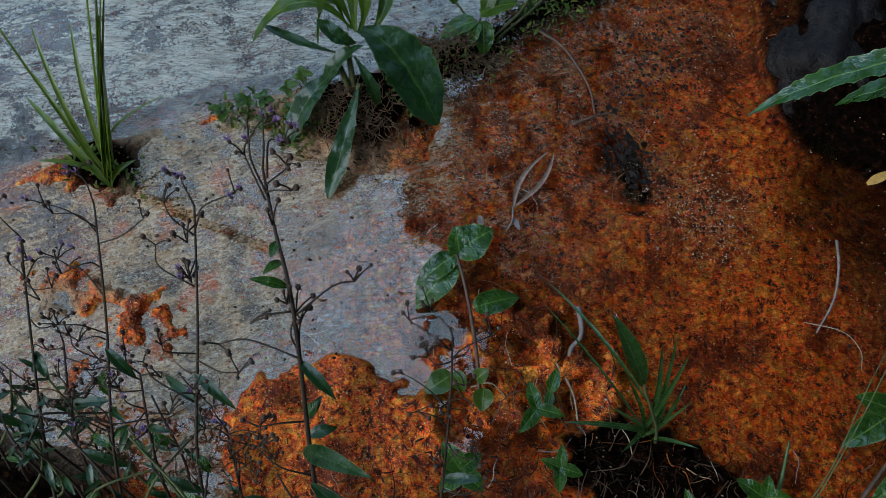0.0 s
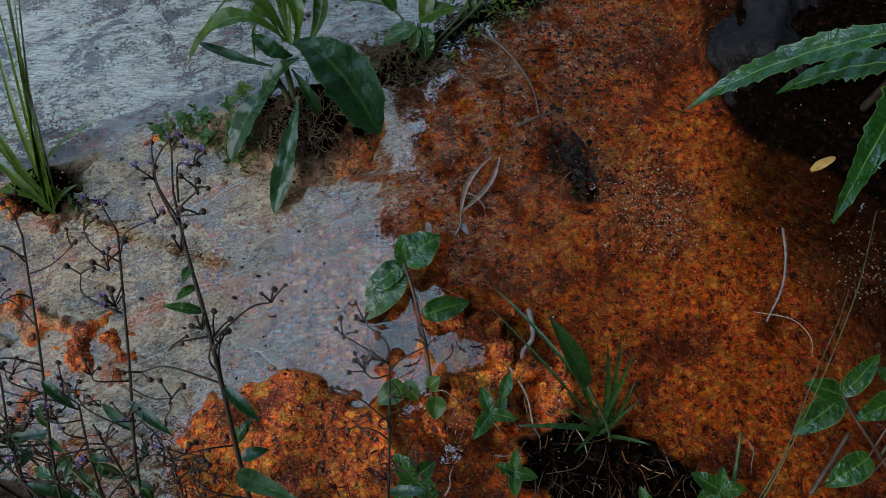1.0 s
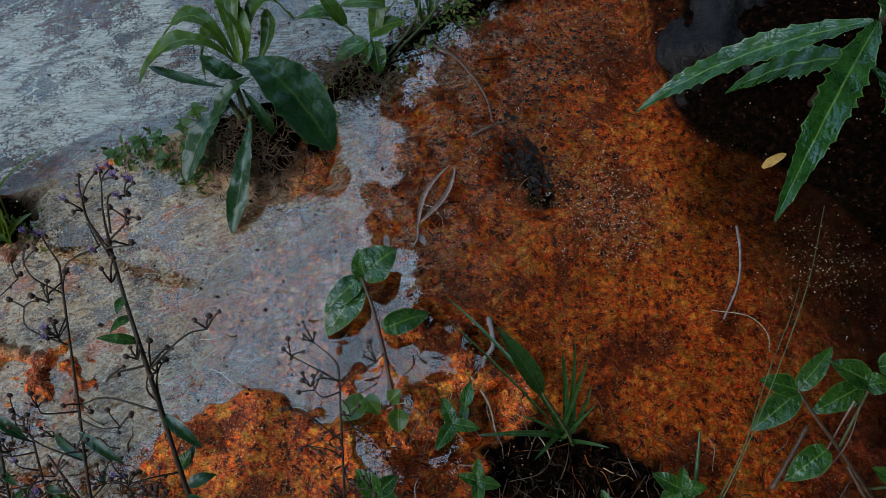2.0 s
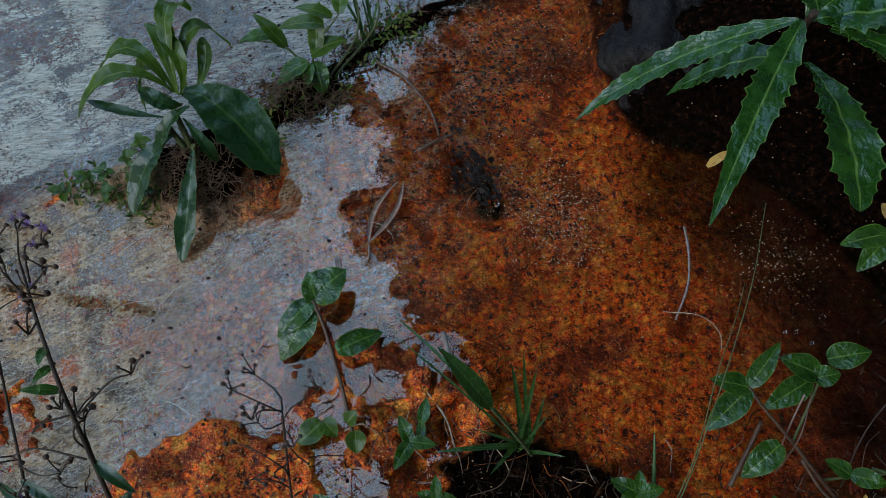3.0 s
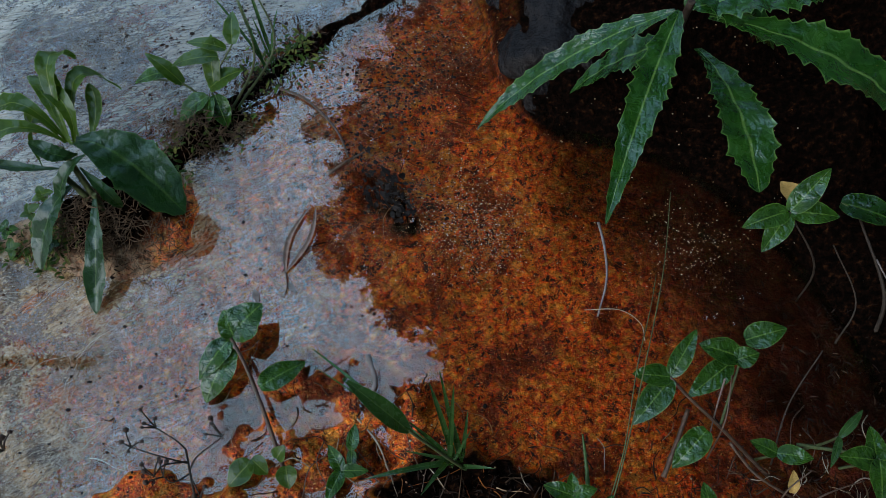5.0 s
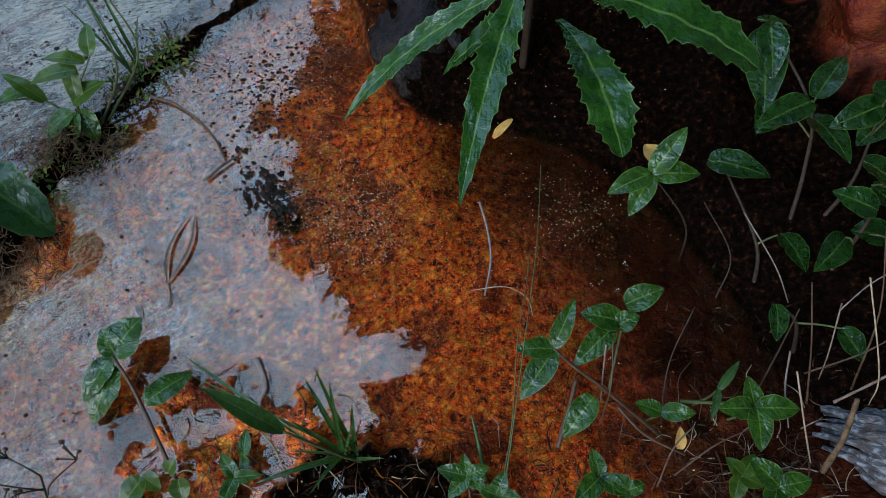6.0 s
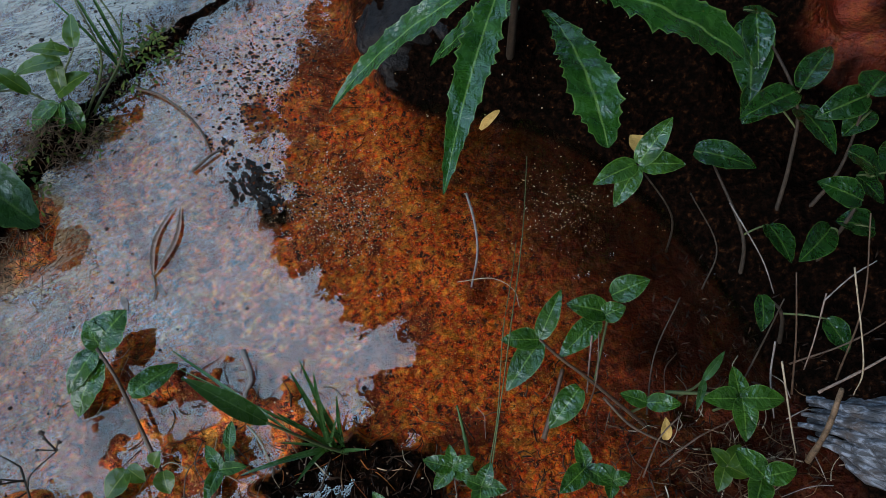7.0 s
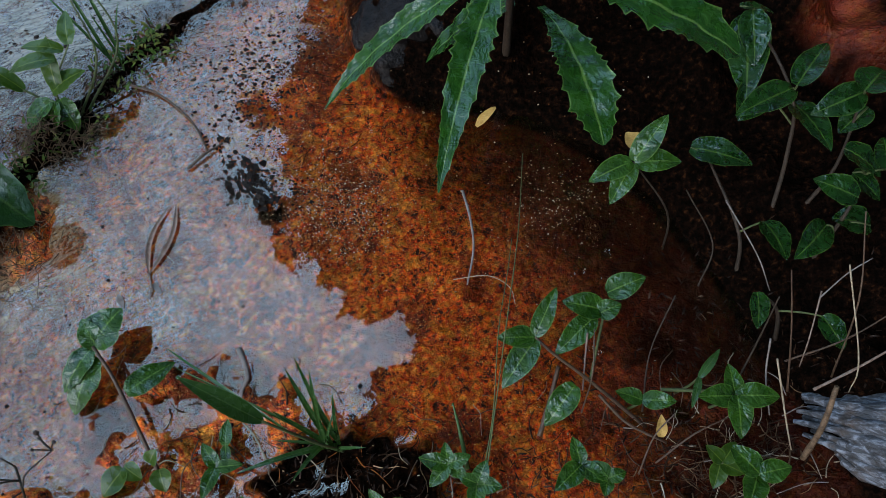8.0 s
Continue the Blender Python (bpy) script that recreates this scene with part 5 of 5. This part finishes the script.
# tangle of weed stems on the near bank
tangle = thing("weed_tangle", (-0.35, -0.47, 0.05), "tangle of dark stems and narrow leaves on the near bank", "weed")
for k in range(30):
    x, y = rng.uniform(-0.48, -0.05), rng.uniform(-0.50, -0.44)
    p0 = (x, y, ground_z(x, y) - 0.005)
    p1 = (x + rng.uniform(-0.06, 0.06), y + rng.uniform(0.02, 0.05), rng.uniform(0.08, 0.14))
    p2 = (p1[0] + rng.uniform(-0.08, 0.08), p1[1] + rng.uniform(0.01, 0.06), rng.uniform(0.09, 0.17))
    stem_part(tangle, [p0, p1, p2], 0.0018, 0.0009, DARK_STEM if k % 3 else STEM)
    for _ in range(3):
        a, r = rng.uniform(0, 6.28), rng.uniform(0.012, 0.032)
        b = Vector(p1).lerp(Vector(p2), rng.random())
        leaf_part(tangle, b, b + Vector((r * math.cos(a), r * math.sin(a) * 0.8, rng.uniform(-0.02, 0.02))), r * 0.24, 0.15, BROAD, shape=lance, rng=rng, rows=10, cols=4)

# thin stalks standing on the dark bank
for pts in ([(0.655, -0.19, 0.02), (0.665, -0.15, 0.09), (0.672, -0.12, 0.14)], [(0.70, -0.20, 0.05), (0.69, -0.15, 0.11), (0.68, -0.10, 0.16)], [(0.745, -0.19, 0.06), (0.748, -0.13, 0.14), (0.742, -0.06, 0.20)],
            [(0.64, -0.07, 0.02), (0.655, -0.03, 0.05), (0.63, 0.03, 0.07)], [(0.555, -0.205, 0.01), (0.56, -0.15, 0.06), (0.585, -0.10, 0.10)], [(0.49, -0.20, 0.0), (0.50, -0.165, 0.04), (0.505, -0.12, 0.06)],
            [(0.56, -0.26, 0.01), (0.60, -0.235, 0.03), (0.64, -0.22, 0.035)], [(0.70, -0.17, 0.06), (0.76, -0.155, 0.09), (0.83, -0.12, 0.12)], [(0.54, -0.27, 0.01), (0.555, -0.235, 0.04), (0.575, -0.215, 0.06)]):
    twig_thing("dry_stalk", pts, 0.0011, 0.0007, rng.choice([TWIG, TWIG, DARK_STEM]), "thin dry stalk leaning on the dark bank", "stalk")
for pts, r in (([(0.663, 0.006, 0.09), (0.688, -0.056, 0.08), (0.702, -0.092, 0.06)], 0.0009), ([(0.677, -0.151, 0.09), (0.677, -0.183, 0.06), (0.689, -0.22, 0.02)], 0.0011), ([(0.679, -0.172, 0.09), (0.692, -0.227, 0.05), (0.708, -0.262, 0.01)], 0.0011),
               ([(0.737, -0.099, 0.16), (0.755, -0.182, 0.10), (0.759, -0.207, 0.06)], 0.0009), ([(0.718, -0.203, 0.07), (0.753, -0.189, 0.09), (0.79, -0.172, 0.11)], 0.0016), ([(0.72, -0.115, 0.13), (0.711, -0.156, 0.10), (0.714, -0.177, 0.06)], 0.0009),
               ([(0.716, -0.122, 0.13), (0.744, -0.102, 0.14), (0.767, -0.091, 0.15)], 0.0008), ([(0.497, -0.124, 0.06), (0.496, -0.148, 0.03), (0.495, -0.175, 0.0)], 0.0012), ([(0.65, -0.199, 0.05), (0.664, -0.196, 0.056), (0.678, -0.195, 0.06)], 0.0016)):
    twig_thing("bleached_stalk", pts, r, r * 0.7, rng.choice([PALE, STRAW, POD]), "thin bleached stalk leaning over the wet litter", "stalk")
twig_thing("creeping_runner", [(0.506, -0.186, 0.03), (0.534, -0.217, 0.02), (0.575, -0.240, 0.012)], 0.0018, 0.0014, TWIG, "reddish runner creeping over the mud", "runner")
twig_thing("green_runner", [(0.568, -0.188, 0.05), (0.60, -0.192, 0.052), (0.626, -0.196, 0.06)], 0.0022, 0.0018, STEM, "pale green runner above the litter", "runner")
twig_thing("brown_stick", [(0.709, -0.268, 0.03), (0.718, -0.240, 0.07), (0.727, -0.205, 0.10)], 0.0034, 0.0026, ROOT, "short brown stick leaning on the log", "stick")
for k in range(34):
    if k < 22:
        x, y = rng.uniform(0.03, 0.34), rng.uniform(-0.30, -0.20)
    else:
        x, y = rng.uniform(0.50, 0.74), rng.uniform(-0.30, -0.16)
    a, r = rng.uniform(0, 6.28), rng.uniform(0.015, 0.04)
    z = max(ground_z(x, y), 0.0) + 0.004
    dx, dy = r * math.cos(a), r * math.sin(a)
    bend = rng.uniform(-0.5, 0.5)
    twig_thing("dry_straw", [(x - dx, y - dy, z), (x - dy * bend, y + dx * bend, z + rng.uniform(0.004, 0.016)), (x + dx, y + dy, z + rng.uniform(0, 0.01))], 0.0007, 0.0004, rng.choice([STRAW, TWIG, TWIG, PALE]), "thin curled dry straw on the dark mud", "straw", 5)


# ---- grit, litter and moss ----
def scatter(name, mat, label, category, count, place, make):
    bm = bmesh.new()
    for _ in range(count):
        p = place()
        if p is not None:
            make(bm, p)
    return solid(name, bm, mat, (0, 0, 0), label, category, kind="stuff")


def gauss_spot(spots, floor_level=None, dz=0.0):
    def place():
        x0, y0, sx, sy = rng.choice(spots)
        x, y = rng.gauss(x0, sx), rng.gauss(y0, sy)
        z = ground_z(x, y) if floor_level is None else max(floor_level, ground_z(x, y))
        return (x, y, z + dz)
    return place


# part of these pale grains stands in for sky sparkle on the water
scatter("pale_grit_and_sparkle", GRIT, "pale grains over the orange mud, part sand, part stand-in for sky sparkle", "grit", 4200, gauss_spot([(0.235, 0.085, 0.045, 0.035), (0.20, 0.10, 0.04, 0.035), (0.21, 0.06, 0.03, 0.04), (0.49, 0.05, 0.04, 0.035), (0.25, 0.05, 0.03, 0.03), (0.17, 0.34, 0.05, 0.05)], 0.0, 0.0006), lambda bm, p: pebble(bm, p, rng.uniform(0.0004, 0.0012), rng, 0.35, 4))
scatter("floating_specks", BLACKGRIT, "dark specks of debris floating on the water", "debris", 980, gauss_spot([(0.11, 0.25, 0.035, 0.03), (0.12, 0.26, 0.03, 0.03), (0.135, 0.31, 0.03, 0.03), (-0.22, 0.33, 0.08, 0.06), (-0.08, 0.38, 0.05, 0.05), (0.14, 0.105, 0.02, 0.015), (0.09, 0.29, 0.04, 0.03), (0.10, 0.24, 0.05, 0.04), (0.06, 0.05, 0.12, 0.12), (-0.30, -0.10, 0.14, 0.10), (0.12, 0.19, 0.03, 0.05)], 0.0, 0.0006), lambda bm, p: pebble(bm, p, rng.uniform(0.0006, 0.0022) if rng.random() < 0.8 else rng.uniform(0.002, 0.0034), rng, 0.15, 8))
scatter("rusty_grains", GRIT, "coarse rusty and pale grains on the bed", "grit", 1400, lambda: (lambda x, y: (x, y, max(ground_z(x, y), -0.006)))(rng.uniform(-0.55, 0.62), rng.uniform(-0.36, 0.42)), lambda bm, p: pebble(bm, p, rng.uniform(0.0006, 0.0016), rng))


def flake(bm, p):
    a, r = rng.uniform(0, 6.28), rng.uniform(0.004, 0.012)
    q = (p[0] + r * math.cos(a), p[1] + r * math.sin(a), p[2] + rng.uniform(-0.003, 0.005))
    leaf(bm, p, q, r * rng.uniform(0.06, 0.24), rng.uniform(0, 0.4), fold=rng.uniform(0, 0.6), rng=rng, rows=4, cols=2)


scatter("leaf_litter", LITTER, "dark wet leaf litter and crumbs on the banks", "litter", 2300, gauss_spot([(0.22, -0.26, 0.06, 0.03), (0.60, -0.24, 0.07, 0.05), (0.70, -0.20, 0.07, 0.05), (0.05, -0.33, 0.06, 0.03), (-0.21, 0.05, 0.05, 0.035), (-0.12, 0.205, 0.03, 0.02), (-0.07, 0.27, 0.02, 0.02), (0.0, 0.345, 0.03, 0.03), (0.10, 0.43, 0.05, 0.04), (-0.28, -0.43, 0.12, 0.03), (0.62, -0.10, 0.05, 0.05), (0.40, -0.30, 0.08, 0.03)], 0.0, 0.002), flake)


def sprig_leaf(bm, p):
    a, r = rng.uniform(0, 6.28), rng.uniform(0.004, 0.010)
    leaf(bm, p, (p[0] + r * math.cos(a), p[1] + r * math.sin(a), p[2] + rng.uniform(0.0, 0.008)), r * 0.5, 0.2, rng=rng, rows=4, cols=2)


scatter("moss", MOSS, "moss and tiny leaves on the muddy clumps", "moss", 900, gauss_spot([(-0.285, 0.03, 0.018, 0.016), (-0.30, 0.01, 0.014, 0.012), (-0.12, 0.20, 0.03, 0.02), (-0.36, 0.02, 0.03, 0.012), (-0.17, 0.13, 0.02, 0.03), (-0.505, -0.11, 0.03, 0.012), (-0.06, 0.285, 0.025, 0.02), (-0.02, 0.325, 0.02, 0.015)], 0.0, 0.002), sprig_leaf)


def rootlet(bm, p):
    a, r = rng.uniform(0, 6.28), rng.uniform(0.01, 0.03)
    q = Vector(p)
    tube(bm, [q, q + Vector((r * 0.5 * math.cos(a), r * 0.5 * math.sin(a), rng.uniform(0.0, 0.008))), q + Vector((r * math.cos(a + 0.5), r * math.sin(a + 0.5), rng.uniform(-0.006, 0.002)))], 0.0006, 0.0004, 4)


scatter("rootlets", ROOT, "fine dark roots hanging from the muddy clump", "roots", 700, gauss_spot([(-0.20, 0.035, 0.045, 0.025), (-0.24, 0.045, 0.03, 0.02), (-0.13, 0.19, 0.03, 0.02)], 0.0, 0.006), rootlet)


def bubble(bm, p):
    r = rng.uniform(0.0015, 0.0045)
    bmesh.ops.create_uvsphere(bm, u_segments=10, v_segments=6, radius=r, matrix=Matrix.Translation((p[0], p[1], max(p[2], 0.0005))))


bub = scatter("bubbles", DROP, "clear bubbles on the wet orange mud", "bubbles", 34, gauss_spot([(-0.10, -0.31, 0.06, 0.05), (0.12, 0.10, 0.06, 0.06), (0.50, -0.02, 0.05, 0.06)], 0.0, 0.0), bubble)
for f in bub.data.polygons:
    f.use_smooth = True

scatter("film_flecks", GRIT, "pale and rusty flecks floating on the film", "debris", 2600, lambda: (lambda x, y: (x, y, max(ground_z(x, y), 0.0) + 0.0004))(rng.triangular(-0.75, 0.22, -0.42), rng.triangular(-0.36, 0.45, -0.12)), lambda bm, p: pebble(bm, p, rng.uniform(0.0004, 0.0013), rng, 0.25, 4))

# dead bits on the bed
for pts, r, mat in (([(0.108, -0.098, 0.001), (0.119, -0.13, 0.004), (0.112, -0.15, 0.002), (0.118, -0.178, 0.001)], 0.0034, PALE), ([(0.085, -0.19, 0.001), (0.095, -0.205, 0.004), (0.108, -0.222, 0.001)], 0.0014, STRAW), ([(0.095, -0.165, 0.001), (0.125, -0.195, 0.003), (0.14, -0.225, 0.001)], 0.0014, STRAW)):
    twig_thing("dead_strip", pts, r, r * 0.6, mat, "pale shrivelled plant strip lying on the mud", "plant strip")
for base, tip, w, mat in (((-0.036, -0.022, 0.001), (-0.028, -0.04, 0.001), 0.008, PALE), ((0.004, -0.012, 0.001), (0.016, -0.026, 0.001), 0.007, PALE)):
    bm = bmesh.new()
    leaf(bm, base, tip, w, 0.05, shape=lance, fold=0.1, rng=rng)
    solid("dead_leaf", bm, mat, base, "small dead pale leaf on the wet mud", "dead leaf")


def bed_root(bm, p):
    a, r = rng.uniform(0, 6.28), rng.uniform(0.012, 0.045)
    pts = [Vector(p)]
    for _ in range(4):
        a += rng.uniform(-0.5, 0.5)
        q = pts[-1] + Vector((math.cos(a), math.sin(a), 0)) * r * 0.4
        q.z = max(ground_z(q.x, q.y), -0.02) + 0.0008
        pts.append(q)
    tube(bm, curve_points(pts, 3), rng.uniform(0.0004, 0.0009), 0.0003, 4)


RUSTY = island_material("rusty_root", [(0.0, (0.03, 0.008, 0.004)), (0.4, (0.14, 0.035, 0.01)), (0.85, (0.45, 0.16, 0.04)), (1.0, (0.50, 0.32, 0.20))], 0.6)
scatter("bed_roots", RUSTY, "fine rust-coated roots and threads on the bed", "roots", 110, lambda: (lambda x, y: (x, y, ground_z(x, y) + 0.0008))(rng.uniform(-0.02, 0.26), rng.uniform(-0.26, 0.36)), bed_root)


bm = bmesh.new()
bmesh.ops.create_uvsphere(bm, u_segments=12, v_segments=8, radius=0.0022, matrix=Matrix.Translation((0.119, -0.173, 0.2265)))
for f in bm.faces:
    f.smooth = True
solid("water_drop", bm, DROP, (0.119, -0.173, 0.2265), "clear water drop hanging on a grass blade's tip", "drop")


# wrinkles and drifting crumbs on the film
def wrinkle(bm, p):
    a, n = radians(rng.gauss(38, 22)), rng.randint(2, 6)
    pts = [Vector(p)]
    for _ in range(n):
        a += rng.uniform(-0.5, 0.5)
        pts.append(pts[-1] + Vector((math.cos(a), math.sin(a), 0)) * rng.uniform(0.005, 0.014))
    tube(bm, curve_points(pts, 4), rng.uniform(0.0002, 0.00042), 0.00015, 4)


FOLD = island_material("film_fold", [(0.0, (0.10, 0.08, 0.06)), (0.35, (0.30, 0.27, 0.21)), (0.7, (0.58, 0.54, 0.45)), (1.0, (0.70, 0.68, 0.62))], 0.5)
scatter("film_wrinkles", FOLD, "pale wrinkles folded into the floating film", "film", 80, lambda: (lambda x, y: (x, y, 0.0005))(rng.triangular(-0.52, 0.04, -0.25), rng.triangular(-0.30, 0.06, -0.12)), wrinkle)
CRUMB = island_material("rusty_crumb", [(0.0, (0.02, 0.012, 0.008)), (0.3, (0.12, 0.045, 0.015)), (0.55, (0.42, 0.12, 0.02)), (0.8, (0.34, 0.27, 0.19)), (1.0, (0.60, 0.54, 0.42))], 0.6)


def crumb(bm, p):
    r = abs(rng.gauss(0, 0.0007)) + 0.0005
    pebble(bm, (p[0], p[1], p[2] + 0.0002), min(r, 0.0018), rng, 0.2, rng.choice((5, 6, 7)))


scatter("drifting_crumbs", CRUMB, "rusty and brown crumbs gathered on the film", "debris", 800, gauss_spot([(-0.42, -0.16, 0.09, 0.05), (-0.38, -0.25, 0.09, 0.06), (-0.48, -0.22, 0.06, 0.05), (-0.30, -0.12, 0.06, 0.04), (-0.28, -0.28, 0.08, 0.05), (-0.46, -0.11, 0.07, 0.02), (-0.30, -0.03, 0.05, 0.02), (0.08, -0.18, 0.06, 0.04)], 0.0, 0.0), crumb)


# sodden black leaf scraps, clotted where the twig lies
def scrap(bm, p, size, turn):
    n = rng.randint(6, 9)
    rise = Vector((rng.uniform(-0.35, 0.35), rng.uniform(-0.35, 0.35), 1)).normalized()
    ring, low = [], []
    for k in range(n):
        a = turn + 2 * math.pi * k / n
        r = size * rng.uniform(0.45, 1.1) * (1.5 if k in (0, n // 2) else 0.8)
        q = Vector((math.cos(a) * r, math.sin(a) * r, 0))
        q.z = -q.dot(rise) + rng.uniform(-0.1, 0.12) * size
        ring.append(bm.verts.new(Vector(p) + q))
        low.append(bm.verts.new(Vector(p) + q * 0.93 - Vector((0, 0, 0.0006))))
    bm.faces.new(ring)
    bm.faces.new(low[::-1])
    for k in range(n):
        bm.faces.new((ring[k], low[k], low[(k + 1) % n], ring[(k + 1) % n]))


bm = bmesh.new()
for _ in range(80):
    along, over = rng.gauss(0, 0.018), rng.gauss(0, 0.010)
    scrap(bm, (0.118 + along * 0.62 + over * 0.78, 0.112 - along * 0.78 + over * 0.62, rng.uniform(0.0003, 0.0035)), rng.uniform(0.002, 0.007), rng.uniform(-1.6, -0.2))
for _ in range(26):
    along = rng.uniform(0.01, 0.07)
    scrap(bm, (0.112 - along * 0.75 + rng.gauss(0, 0.005), 0.125 + along * 0.85 + rng.gauss(0, 0.006), rng.uniform(0.0003, 0.003)), rng.uniform(0.0015, 0.0045), rng.uniform(0, 6))
SODDEN = fibre_material("sodden_leaf", (0.004, 0.003, 0.003), (0.018, 0.012, 0.009), 90, 0.3, 0.12)
solid("rotten_leaf_clot", bm, SODDEN, (0.118, 0.112, 0.0), "sodden black clot of rotten leaf scraps in the shallow water", "leaf litter")


# dead straws and rootlets strewn over the wet litter
def straw_bit(bm, p):
    a, r = rng.uniform(0, 6.28), rng.uniform(0.008, 0.034)
    pts = [Vector(p)]
    for _ in range(3):
        a += rng.uniform(-0.7, 0.7)
        q = pts[-1] + Vector((math.cos(a), math.sin(a), 0)) * r * 0.4
        q.z = max(ground_z(q.x, q.y), 0.0) + rng.uniform(0.0006, 0.004)
        pts.append(q)
    tube(bm, curve_points(pts, 3), rng.uniform(0.0004, 0.0011), 0.0003, 5)


DEADSTRAW = island_material("dead_straw", [(0.0, (0.015, 0.008, 0.005)), (0.55, (0.05, 0.025, 0.014)), (0.85, (0.16, 0.10, 0.06)), (1.0, (0.45, 0.38, 0.30))], 0.5)
scatter("litter_straws", DEADSTRAW, "dead straws and rootlets strewn over wet black litter", "straw", 520, gauss_spot([(0.64, -0.24, 0.05, 0.04), (0.68, -0.27, 0.04, 0.03), (0.60, -0.27, 0.05, 0.03), (0.235, -0.262, 0.06, 0.035), (0.22, -0.30, 0.09, 0.03), (0.06, -0.20, 0.07, 0.04), (0.44, -0.24, 0.09, 0.05), (0.04, -0.36, 0.12, 0.03), (-0.28, -0.37, 0.13, 0.03)], 0.0, 0.001), straw_bit)
